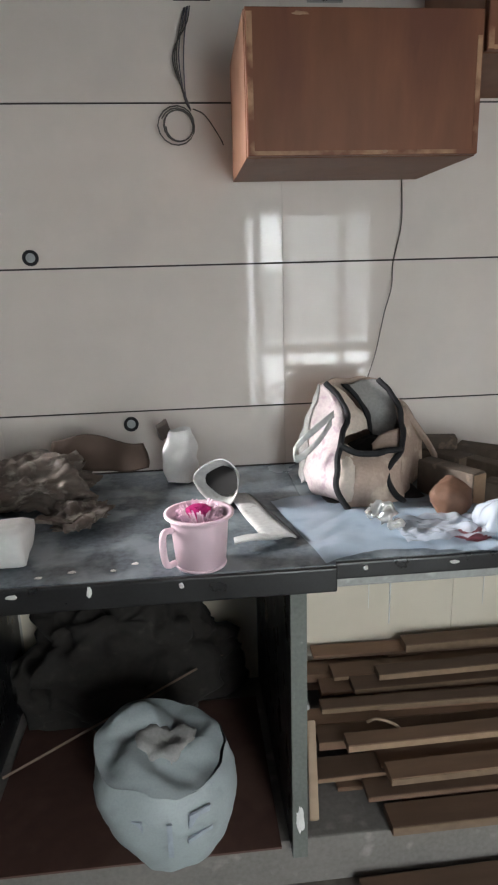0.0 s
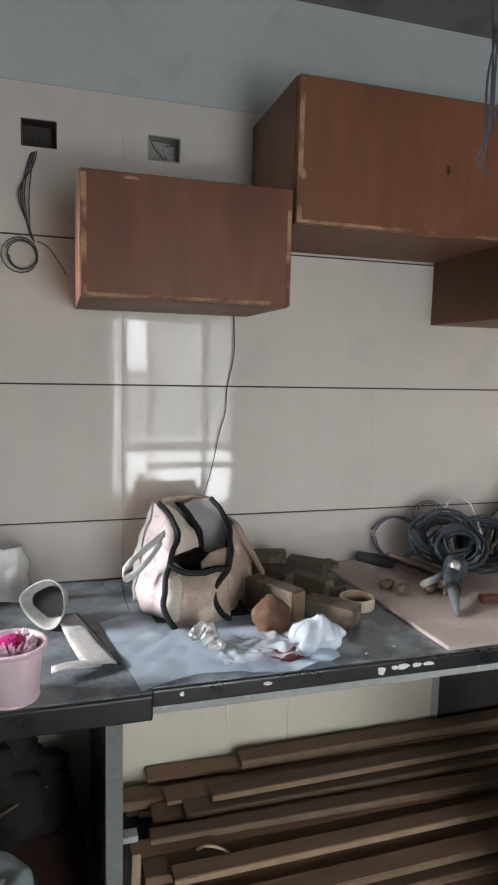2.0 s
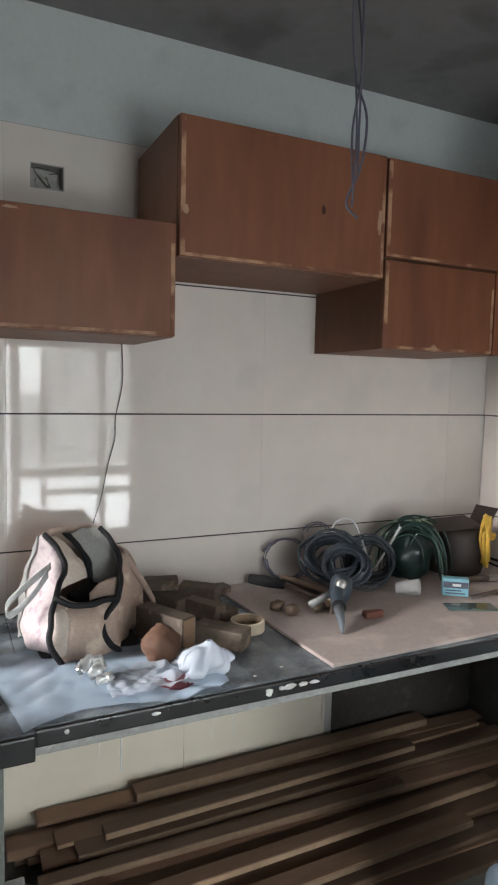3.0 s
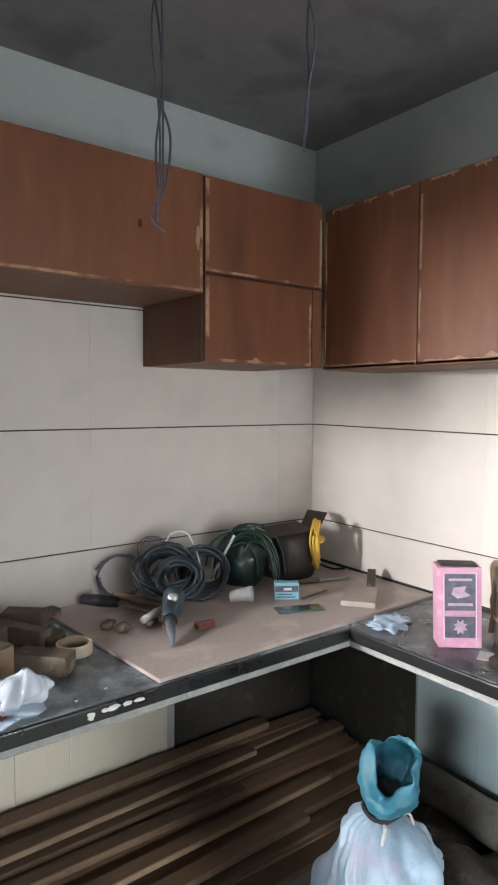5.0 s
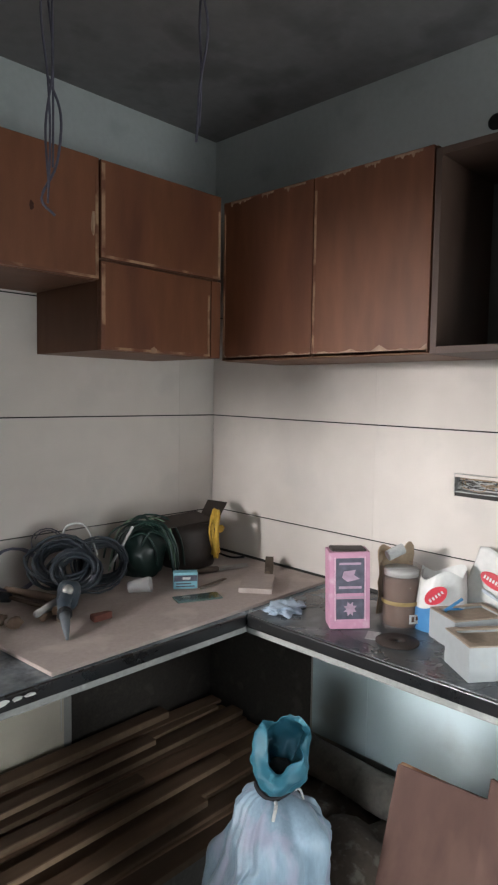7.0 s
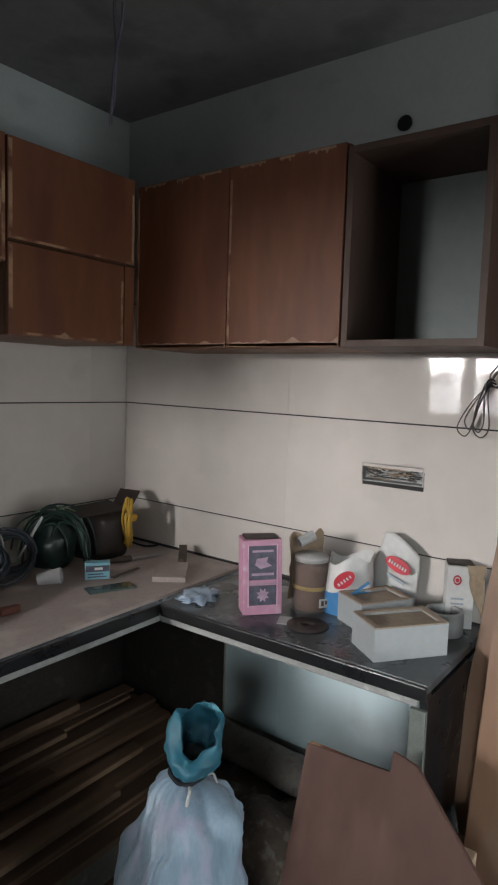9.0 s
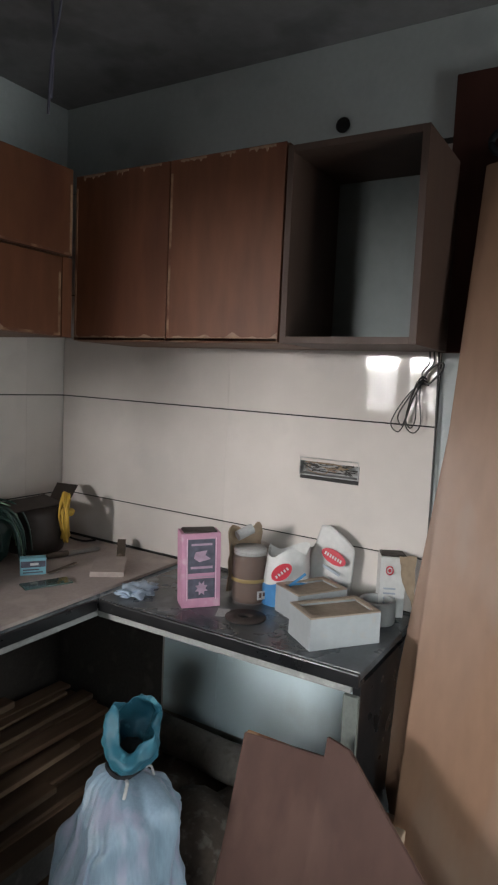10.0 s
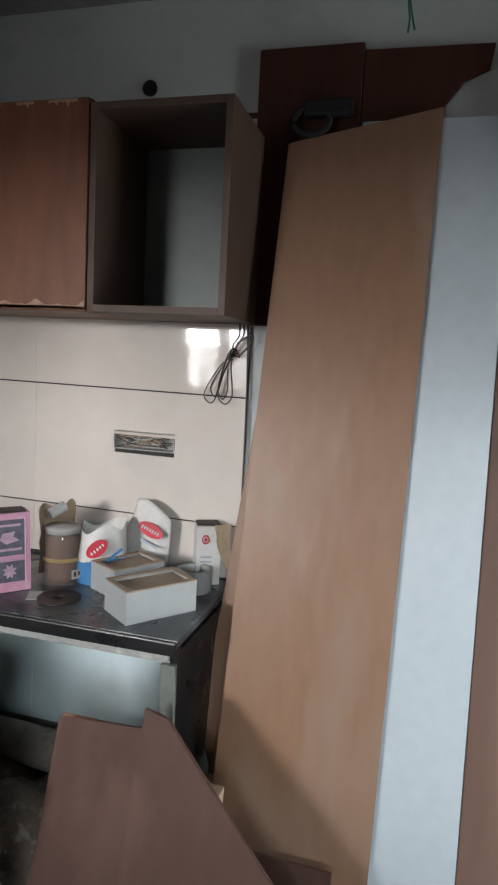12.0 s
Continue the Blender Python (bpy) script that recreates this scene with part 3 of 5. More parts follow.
WHITEPANEL = material("white_laminate", (0.43, 0.48, 0.52), 0.35, grain=30, patch=2, vary=0.06, bump=0.03, spots=(0.41, 0.45, 0.48), spot_at=0.62)
MATROLL = material("dusty_mat", (0.21, 0.185, 0.16), 0.9, grain=80, patch=8, vary=0.2, bump=0.3, spots=(0.15, 0.13, 0.11), spot_at=0.55)
DRIP_STREAK = material("white_drip_streak", (0.72, 0.71, 0.68), 0.6, grain=70, patch=12, vary=0.1, bump=0.2)


def single(name, bm, mat, label, category, smooth=False, group="", kind=""):
    return tagged(part(name, bm, mat, None, "", smooth), label, category, group, kind)


def panel(corners, thick, bm=None, bevel=0.002):
    """A sheet with four or more corners in space and a thickness away from its front."""
    bm = bm or bmesh.new()
    c = [Vector(p) for p in corners]
    n = (c[1] - c[0]).cross(c[-1] - c[0]).normalized() * thick
    a, b = [bm.verts.new(p) for p in c], [bm.verts.new(p + n) for p in c]
    bm.faces.new(a[::-1])
    bm.faces.new(b)
    for i in range(len(a)):
        j = (i + 1) % len(a)
        bm.faces.new((a[i], a[j], b[j], b[i]))
    bmesh.ops.recalc_face_normals(bm, faces=bm.faces)
    if bevel:
        bmesh.ops.bevel(bm, geom=list(bm.edges), offset=bevel, segments=2, affect="EDGES")
    return bm


def blob(centre, size, amount, scale=14.0, seed=0.0, detail=4):
    """A crumpled rounded lump."""
    bm = bmesh.new()
    bmesh.ops.create_icosphere(bm, subdivisions=detail, radius=1)
    for v in bm.verts:
        d = v.co.copy()
        k = 1 + amount * noise.noise(d * 1.7 + Vector((seed, 0, 0))) + 0.7 * amount * abs(noise.noise(d * scale * 0.3 + Vector((0, seed, 0))))
        v.co = Vector((d.x * size[0], d.y * size[1], d.z * size[2])) * k
    for v in bm.verts:
        v.co += Vector(centre)
    return bm


def coil(centre, normal, radius, turns, r, spread, seed, bm=None, squash=0.85):
    """A loosely wound hank of cable whose turns wander."""
    rnd = random.Random(seed)
    n = Vector(normal).normalized()
    u = n.cross(Vector((0, 0, 1))).normalized()
    v = n.cross(u)
    pts = []
    marks = [(rnd.uniform(0.72, 1.12), rnd.uniform(-1, 1), rnd.uniform(-0.16, 0.16), rnd.uniform(-0.16, 0.16), rnd.uniform(-0.5, 0.5)) for _ in range(turns + 2)]
    for k in range(turns * 16):
        a = 2 * math.pi * k / 16
        i, f = divmod(k / 16, 1)
        w, o, cu, cv, tilt = ((1 - f) * p + f * q for p, q in zip(marks[int(i)], marks[int(i) + 1]))
        across = math.cos(a) * w + cu
        pts.append(Vector(centre) + radius * (across * u + squash * (math.sin(a) * w + cv) * v) + (spread * o + radius * tilt * math.sin(a + o)) * n)
    return tube(pts, r, 6, bm)


BLACK.node_tree.nodes["Principled BSDF"].inputs["Specular IOR Level"].default_value = 0.2

# ---- boards leaning on the east side ----
PLY_TL, PLY_BR, PLY_BL = Vector((-0.04, -1.606, 2.105)), Vector((-0.385, -1.975, 0.0)), Vector((-0.40, -1.556, 0.0))
PLY_TR = PLY_TL + PLY_BR - PLY_BL + Vector((-0.012, 0.02, 0.075))
single("plywood_sheet", panel([PLY_BL, PLY_BR, PLY_TR, PLY_TL], 0.012), PLY, "tall brown plywood sheet leaning against the painted wall", "plywood")
single("plywood_sheet", panel([(-0.19, -1.478, 0.50), (-0.222, -1.54, 0.30), (-0.222, -1.79, 0.30), (-0.04, -1.79, 1.43), (-0.04, -1.565, 1.43)], 0.010), PLY, "narrow plywood offcut behind the tall sheet", "plywood")
single("timber_offcut", box((-0.33, -1.80, 0.0), (-0.13, -1.53, 0.30), 0.004), DARKWOOD, "dark timber block standing behind the plywood", "timber")
single("wall_board", box((-0.022, -1.79, 1.62), (0.010, -1.506, 2.365), 0.003), DARK_PLY, "dark stained board fixed high on the wall", "board")
single("wall_board", prism([(-1.793, 2.352), (-1.793, 1.9), (-1.98, 1.92), (-2.005, 2.20), (-2.05, 2.26), (-2.11, 2.285), (-2.118, 2.345)], 0.016, "x"), DARK_PLY, "dark torn board end fixed high on the wall", "board").location = (-0.006, 0, 0)
single("laminate_sheet", panel([(-0.362, -1.80, 0.0), (-0.362, -2.182, 0.0), (-0.020, -2.180, 2.16), (-0.020, -1.80, 2.16)], 0.010), WHITEPANEL, "tall white laminate sheet leaning behind the plywood", "laminate")
latch = thing("board_latch", "blackened bracket on the dark board above the plywood", "bracket", (-0.045, -1.70, 2.19))
part("bar", box((-0.02, -0.075, -0.018), (0.012, 0.055, 0.022), 0.006), BLACK, latch)
part("ring", tube([(-0.01, 0.035 + 0.05 * math.cos(a), -0.03 + 0.035 * math.sin(a)) for a in (i * math.pi / 9 for i in range(19))], 0.009), BLACK, latch, smooth=True)
door = thing("door_1", "brown wooden door leaf standing against the wall", "door", kind="structure")
part("leaf", panel([(-0.05, -2.212, 0.0), (-0.05, -2.95, 0.0), (-0.03, -2.93, 2.30), (-0.03, -2.176, 2.30)], 0.03), DOORWOOD, door)
single("skirting_board", panel([(-0.440, -1.631, 0.0), (-0.440, -1.896, 0.0), (-0.403, -1.896, 0.311), (-0.397, -1.631, 0.312)], 0.010), BOARD, "short grey-brown board propped on the plywood foot", "board")

LEAN_TOP, LEAN_S = Vector((-0.535, -1.243, 0.652)), 0.36


def lean(y, z, out=0.0):
    return (LEAN_TOP.x - LEAN_S * (LEAN_TOP.z - z) - out, y, z)


lower = single("brown_board", panel([lean(-1.25, 0.0), lean(-1.58, 0.0), lean(-1.49, 0.662), lean(-1.243, 0.652)], 0.016), BOARD, "brown laminate board leaning against the short counter", "board")
part("bare_edge", box((-0.006, 0, -0.004), (0.004, 0.215, 0.002), 0.001), WORN, lower, "bare pale top edge").matrix_world = pose(LEAN_TOP.x - 0.004, -1.462, 0.656)
single("brown_board", panel([lean(-1.47, 0.0, 0.02), lean(-1.95, 0.0, 0.02), lean(-1.92, 0.33, 0.02), lean(-1.518, 0.70, 0.02), lean(-1.46, 0.712, 0.02)], 0.014), BOARD, "brown laminate board with a corner sawn off", "board")
single("timber_offcut", box((-0.40, -1.60, 0.0), (-0.30, -1.52, 0.42), 0.004), PALEWOOD, "pale timber offcut beside the counter end", "timber")

# ---- teal-topped sack and rubbish on the floor ----
sack = thing("tied_sack", "translucent white sack tied with twine under a teal bag", "sack", (-0.775, -1.06, 0.0))


def gathered(u, v):
    a = 2 * math.pi * u
    r = 0.205 * (1 - 0.50 * v) * (1 - v ** 22) + 0.036 * v ** 22
    crease = abs(math.sin(4.5 * a + 1.3 * math.sin(3 * a) + 1.2 * v)) + 0.5 * abs(math.sin(8 * a + 2 * math.sin(2 * a) - 2 * v))
    r *= 1 + (0.10 + 0.22 * v ** 1.5) * (crease - 0.9) * 0.5 + 0.20 * noise.noise(Vector((math.cos(a) * 1.4, math.sin(a) * 1.4, 3 * v)))
    return Vector((r * math.cos(a) * 1.05 - 0.02 * (1 - v), r * math.sin(a) * 0.95, 0.615 * v))


part("body", crumple(crumple(sheet(120, 48, gathered), 0.044, 7, 5), 0.012, 22, 8), PALE_SACK, sack, smooth=True)
part("twine", tube([(0.042 * math.cos(a), 0.042 * math.sin(a), 0.620 + 0.006 * math.sin(3 * a)) for a in (i * math.pi / 10 for i in range(21))], 0.006), BLACK, sack, smooth=True)


def mouth(u, v):
    """The open bag mouth: the lip droops on one side and stands up on the other."""
    a = 2 * math.pi * u
    front = max(0.0, math.cos(a - 3.86))
    r = 0.032 + 0.040 * math.sin(v * 2.55) * (1 + 0.18 * math.sin(2 * a + 1)) + 0.006 * math.sin(5 * a + 4 * v) * v
    z = 0.622 + v * (0.140 - 0.070 * front + 0.014 * math.sin(3 * a + 1))
    return Vector((r * math.cos(a) * 0.9 + 0.016 * v, r * math.sin(a) * 1.0 - 0.018 * v, z))


TIP = pose(0, 0, 0.61) @ Matrix.Rotation(radians(4), 4, Vector((0.93, -1.05, 0))) @ pose(0, 0, -0.61)
part("teal_mouth", crumple(crumple(sheet(64, 20, mouth, thick=0.002), 0.012, 22, 3), 0.006, 55, 4), TEAL, sack, "teal plastic bag mouth, open and dark inside", True).matrix_local = TIP
part("tie_end", tube(smooth_line([(0.03, -0.025, 0.606), (0.042, -0.04, 0.612), (0.046, -0.048, 0.59)]), 0.003), STRAP, sack)
part("tie_end", tube(smooth_line([(-0.03, -0.03, 0.61), (-0.05, -0.05, 0.62), (-0.06, -0.05, 0.59)]), 0.004), STRAP, sack)
# solid near-black lump in place of the shaded hollow
part("mouth_shade", blob((0.012, -0.006, 0.652), (0.034, 0.036, 0.026), 0.2, seed=6, detail=3), DARKIN, sack, "dark lump standing for the shade in the bag mouth").matrix_local = TIP
single("rubble_sack", blob((-0.36, -1.05, 0.115), (0.20, 0.22, 0.135), 0.35, seed=4.2), RAG, "slumped dark rubbish sack under the short counter", "sack", True)
single("rubble_sack", blob((-0.22, -0.80, 0.10), (0.17, 0.16, 0.115), 0.4, seed=7.7), RAG, "slumped dark rubbish sack under the short counter", "sack", True)
single("rolled_mat", crumple(tube([Vector((-0.12, -0.596, 0.264)).lerp(Vector((-0.12, -0.986, 0.247)), k / 10) for k in range(14)], 0.062, 20), 0.010, 9, 4), MATROLL, "dusty beige rolled mat lying along the wall foot", "mat", True)
single("drain_pipe", tube([(-0.055, -0.72, 0.235), (-0.055, -1.47, 0.285)], 0.024, 14), GREYRING, "grey drain pipe along the wall foot", "pipe", True)
single("straw_broom", tube(smooth_line([(-0.63, -1.205, 0.0), (-0.60, -1.21, 0.2), (-0.56, -1.22, 0.34)]), 0.028, 10, taper=[1.2 - 0.04 * i for i in range(13)]), CARDBOARD, "frayed straw bundle beside the leaning board", "broom", True)

# ---- compartment under the counter ----
bag2 = thing("cement_sack", "half-full white woven sack with faded print", "sack", (-2.165, -0.57, 0.132))


def bulge(u, v):
    """Narrow at the foot, widest near the folded top, with flat creased sides."""
    a = 2 * math.pi * u
    k = 0.50 + 0.50 * math.sin(min(v * 1.25, 1.0) * math.pi / 2)
    k *= 1 - 0.10 * max(0, v - 0.8) / 0.2
    r = 0.156 * k * (1 + 0.05 * math.cos(3 * a + 0.7) + 0.05 * noise.noise(Vector((math.cos(a) * 1.3, math.sin(a) * 1.3, v * 1.5))))
    return Vector((r * math.cos(a) + 0.03 * (1 - v), r * math.sin(a) * 0.9 - 0.03 * (1 - v), 0.252 * v + 0.030 * v * math.sin(a - 0.5)))


part("body", crumple(crumple(sheet(80, 34, bulge), 0.010, 9, 1), 0.004, 30, 2), SACKCLOTH, bag2, smooth=True)


def collar(u, v):
    """The mouth folded inwards in a few stiff pleats, higher at the back."""
    a = 2 * math.pi * u
    r = 0.141 * (1 - 0.80 * v) * (1 + 0.14 * v * math.sin(4 * a))
    lift = 0.022 * max(0.0, math.sin(a - 0.4)) * math.sin(2.2 * v)
    return Vector((r * math.cos(a), r * math.sin(a) * 0.9, 0.251 + 0.030 * math.sin(a - 0.5) * (1 - v) + lift + 0.005 * v + 0.016 * math.sin(3 * a + 4 * v) * math.sin(2.6 * v)))


part("folded_mouth", crumple(crumple(sheet(80, 18, collar), 0.010, 9, 1), 0.005, 30, 2), SACKCLOTH, bag2, smooth=True)
part("filling", crumple(blob((0.01, 0.01, 0.222), (0.075, 0.065, 0.05), 0.5, seed=2), 0.012, 22, 3), GREYCLOTH, bag2, "grey dusty folds in the mouth", True)
for i, (a, z, w, h) in enumerate(((-1.95, 0.16, 0.022, 0.05), (-1.50, 0.13, 0.012, 0.10), (-1.05, 0.17, 0.05, 0.04), (-1.05, 0.125, 0.06, 0.012))):
    part("print_bar", crumple(box((-w / 2, -0.003, -h / 2), (w / 2, 0.001, h / 2), 0.0), 0.003, 30, i), INK, bag2).matrix_local = pose(0.146 * math.cos(a) + 0.011, 0.132 * math.sin(a) - 0.011, z, 10, 0, math.degrees(a) + 90)
single("batten", tube([(-2.53, -0.52, 0.290), (-1.95, -0.10, 0.318)], 0.004, 4), HANDLE, "thin wooden batten leaning in the compartment", "batten")
single("batten", box((-2.52, -0.12, 0.13), (-2.47, -0.07, 0.66), 0.003), DARKWOOD, "dark upright batten in the compartment", "batten")
# heap enlarged to cover the pale back tiles and stand for shade
single("shaded_back_heap", crumple(blob((-2.27, -0.13, 0.33), (0.28, 0.09, 0.22), 0.5, seed=9.1, detail=5), 0.03, 14, 2), SCRAP, "scrap heap coloured near black for the shade at the back", "tarpaulin", True)
single("grey_tray", box((-2.50, -0.22, 0.66), (-2.06, -0.03, 0.785), 0.02), GREYRING, "grey tray tucked below the counter", "tray")
single("floor_sheet", box((-2.58, -0.64, 0.131), (-1.90, -0.10, 0.137), 0.001), BOARD, "dark brown board lying in the compartment", "board")

# ---- planks stacked under the counter ----
rnd = random.Random(11)
for yc, h0, h1 in ((-0.066, 0.13, 0.245), (-0.13, 0.13, 0.24), (-0.21, 0.13, 0.24), (-0.29, 0.13, 0.222), (-0.37, 0.13, 0.205), (-0.45, 0.13, 0.19), (-0.53, 0.13, 0.175), (-0.60, 0.13, 0.155)):
    z = h0
    while z < h1 - 0.004:
        t = rnd.choice((0.012, 0.018, 0.024, 0.03))
        t = min(t, h1 - z)
        x0 = -1.83 + rnd.uniform(0.0, 0.26) + (0.10 if z > 0.20 else 0)
        x1 = -0.03 - rnd.uniform(0, 0.06)
        w = rnd.uniform(0.062, 0.078)
        pl = thing("plank", "rough brown plank in a stack under the counter", "plank", ((x0 + x1) / 2, yc, z), (0, 0, rnd.uniform(-1.5, 1.5)), "stacked planks")
        L = (x1 - x0) / 2
        part("board", box((-L, -w / 2 + 0.002, 0.0005), (L, w / 2, t - 0.0005), 0.0015), PLANK, pl)
        part("sawn_edge", box((-L + 0.002, -w / 2, 0.002), (L - 0.002, -w / 2 + 0.0018, t - 0.002), 0.0), PLANK_END if rnd.random() < 0.45 else PLANK, pl)
        z += t
for i, (x0, x1, y, z, t, w, turn) in enumerate(((-1.43, -0.3, -0.07, 0.247, 0.028, 0.06, 0.6), (-1.55, -0.45, -0.19, 0.242, 0.022, 0.05, 0.9), (-1.74, -0.6, -0.31, 0.224, 0.018, 0.045, -1.0), (-1.70, -0.3, -0.42, 0.207, 0.022, 0.05, 0.8), (-1.62, -0.5, -0.52, 0.192, 0.022, 0.06, 1.0), (-1.72, -0.4, -0.68, 0.0, 0.03, 0.09, 1.0), (-1.66, -0.5, -0.78, 0.0, 0.024, 0.08, 0.4))):
    pl = thing("plank", "loose brown moulding strip lying on the planks" if z else "brown plank lying on the floor by the plinth", "plank", ((x0 + x1) / 2, y, z), (0, 0, turn), "stacked planks")
    L = (x1 - x0) / 2
    part("board", box((-L, -w / 2 + 0.002, 0.0005), (L, w / 2, t), 0.002), PLANK, pl)
    part("sawn_edge", box((-L + 0.001, -w / 2, 0.003), (L - 0.001, -w / 2 + 0.0018, t - 0.003), 0.0), PLANK_END, pl)
single("paint_brush", box((-1.835, -0.30, 0.225), (-1.77, -0.265, 0.243), 0.003), STRAP, "pale brush head on the plank ends", "brush")
single("wood_shaving", tube(smooth_line([(-1.62, -0.35, 0.212), (-1.60, -0.37, 0.235), (-1.56, -0.38, 0.225), (-1.54, -0.39, 0.212)]), 0.004, 6), PALEWOOD, "pale curled wood shaving on the planks", "shaving", True)
single("prop_stick", panel([(-1.828, -0.60, 0.158), (-1.806, -0.60, 0.158), (-1.775, -0.40, 0.27), (-1.797, -0.40, 0.27)], 0.008), PALEWOOD, "short pale stick propped beside the support", "stick")

# ---- on the main counter ----
mug = thing("plastic_mug", "pink plastic bathroom mug holding a magenta brush", "mug", (-2.050, -0.637, ZC), (0, 0, -12))
mug.scale = (1.06, 1.06, 0.92)
part("cup", lathe([(0.0, 0.004), (0.046, 0.004), (0.053, 0.10), (0.060, 0.112), (0.064, 0.114), (0.064, 0.118), (0.057, 0.1185), (0.050, 0.106), (0.044, 0.010), (0.0, 0.010)], 40, close=False), PINK, mug, smooth=True)
part("foot", lathe([(0.046, 0.0), (0.048, 0.004), (0.046, 0.007)], 40), PINK, mug, smooth=True)
part("handle", tube(smooth_line([(-0.042, -0.035, 0.092), (-0.054, -0.052, 0.092), (-0.056, -0.056, 0.06), (-0.052, -0.05, 0.022), (-0.040, -0.033, 0.018)]), 0.0065, 8), PINK, mug, smooth=True)
brush = thing("scrub_brush", "magenta and pale pink bristle brush standing in the mug", "brush", (-2.050, -0.634, ZC + 0.068))
rb = random.Random(5)
bristle, pale = bmesh.new(), bmesh.new()
for k in range(420):
    a, e = rb.uniform(0, 2 * math.pi), rb.uniform(0.1, 1.45)
    d = Vector((math.cos(a) * math.cos(e), math.sin(a) * math.cos(e), math.sin(e)))
    outer = e < 0.85
    tube([d * 0.012, d * (rb.uniform(0.040, 0.054) if outer else 0.038) + Vector((0, 0, 0.016))], 0.0022 if outer else 0.0026, 4, pale if outer else bristle)
part("core", lathe([(0.006, -0.062), (0.008, -0.01), (0.020, 0.012), (0.012, 0.03), (0.002, 0.036)], 16), MAGENTA, brush)
part("bristles", bristle, MAGENTA, brush)
part("pale_bristles", pale, PALE_PINK, brush, "pale pink outer bristles")

# tan tool bag with black piping
bag = thing("tool_bag", "slouched tan canvas tool bag with black piping, half open", "bag", (-1.63, -0.235, ZC))


def loft(one, two, bulge=0.0, n=24, m=12):
    """Cloth stretched between two seam lines, bellied out towards the front."""
    a, b = smooth_line(one, 10), smooth_line(two, 10)
    def at(line, t):
        k = t * (len(line) - 1)
        i = min(int(k), len(line) - 2)
        return line[i].lerp(line[i + 1], k - i)
    return sheet(n, m, lambda u, v: at(a, u).lerp(at(b, u), v) + Vector((0, -bulge * math.sin(math.pi * v) * math.sin(math.pi * min(1, 0.25 + 0.75 * u)), 0)), thick=0.004)


def cloth(name, bm, mat, label="", amount=0.012):
    return part(name, crumple(crumple(bm, amount, 16, 2), amount * 0.35, 45, 5), mat, bag, label, True)


outer_left = [(-0.088, 0.045, 0.272), (-0.110, 0.035, 0.195), (-0.140, 0.0, 0.090), (-0.140, -0.03, 0.030), (-0.110, -0.08, 0.004), (-0.070, -0.13, 0.002)]
seam_left = [(-0.082, 0.03, 0.274), (-0.036, -0.02, 0.212), (-0.068, -0.08, 0.146), (-0.089, -0.13, 0.092), (-0.088, -0.15, 0.042), (-0.060, -0.155, 0.002)]
gusset = [(-0.046, 0.05, 0.262), (0.016, 0.02, 0.200), (0.020, 0.0, 0.158), (-0.010, -0.06, 0.125)]
seam_right = [(0.073, 0.10, 0.268), (0.114, 0.04, 0.214), (0.106, -0.02, 0.165), (0.083, -0.08, 0.120), (0.041, -0.12, 0.072), (0.050, -0.14, 0.033), (0.077, -0.135, 0.002)]
outer_right = [(0.084, 0.11, 0.265), (0.163, 0.06, 0.174), (0.196, 0.05, 0.060), (0.174, 0.02, 0.010), (0.131, -0.05, 0.002), (0.083, -0.12, 0.002)]
zip_line = [(-0.076, -0.09, 0.139), (-0.010, -0.112, 0.126), (0.081, -0.083, 0.122)]
hem = [(-0.060, -0.155, 0.003), (0.0, -0.165, 0.003), (0.077, -0.135, 0.003)]
back_left, back_right = [(-0.088, 0.05, 0.27), (-0.12, 0.10, 0.10), (-0.13, 0.11, 0.0)], [(0.084, 0.112, 0.266), (0.14, 0.125, 0.10), (0.15, 0.12, 0.0)]
cloth("printed_side", loft(outer_left, seam_left, 0.022), PRINTED, "pinkish white printed side panel", 0.016)
cloth("gusset", loft(seam_left[:3], gusset[:3], 0.012), WHITE_CLOTH, "creamy folded gusset", 0.010)
cloth("front", loft(zip_line, hem, 0.028, 24, 14), CANVAS, "", 0.012)
cloth("front_corner", loft(seam_left[2:], [(-0.010, -0.108, 0.126), (-0.02, -0.135, 0.09), (-0.01, -0.16, 0.05), (0.0, -0.168, 0.004)], 0.016), WHITE_CLOTH, "worn creamy front fold", 0.010)
cloth("side", loft(seam_right[1:], outer_right[1:], 0.020), CANVAS, "", 0.014)
cloth("back_flap", loft([(-0.003, 0.09, 0.252), (0.035, 0.06, 0.185), (0.06, 0.04, 0.10)], [(0.073, 0.10, 0.268), (0.112, 0.05, 0.214), (0.10, 0.02, 0.12)], -0.012), GREYCLOTH, "grey lining of the raised back flap", 0.010)
cloth("back", loft(back_left, back_right, -0.04), CANVAS, "", 0.008)
cloth("left_end", loft(outer_left[:4], [back_left[0], (-0.115, 0.08, 0.18), (-0.125, 0.10, 0.10), back_left[2]], 0.0), GREYCLOTH)
cloth("right_end", loft(outer_right[:4], [back_right[0], (0.12, 0.12, 0.18), back_right[1], back_right[2]], 0.0), CANVAS)
cloth("zip_band", loft([(-0.020, 0.075, 0.258), (0.022, 0.05, 0.205), (0.025, 0.01, 0.155)], [(0.000, 0.088, 0.254), (0.042, 0.06, 0.190), (0.046, 0.01, 0.130)], 0.0, 16, 4), BLACK, "black zip band round the open mouth", 0.008)
cloth("inner_lip", loft([(0.01, -0.095, 0.127), (0.05, -0.085, 0.128), (0.083, -0.076, 0.124)], [(0.015, -0.075, 0.132), (0.05, -0.05, 0.150), (0.098, -0.03, 0.158)], 0.0, 12, 5), CANVAS, "", 0.006)
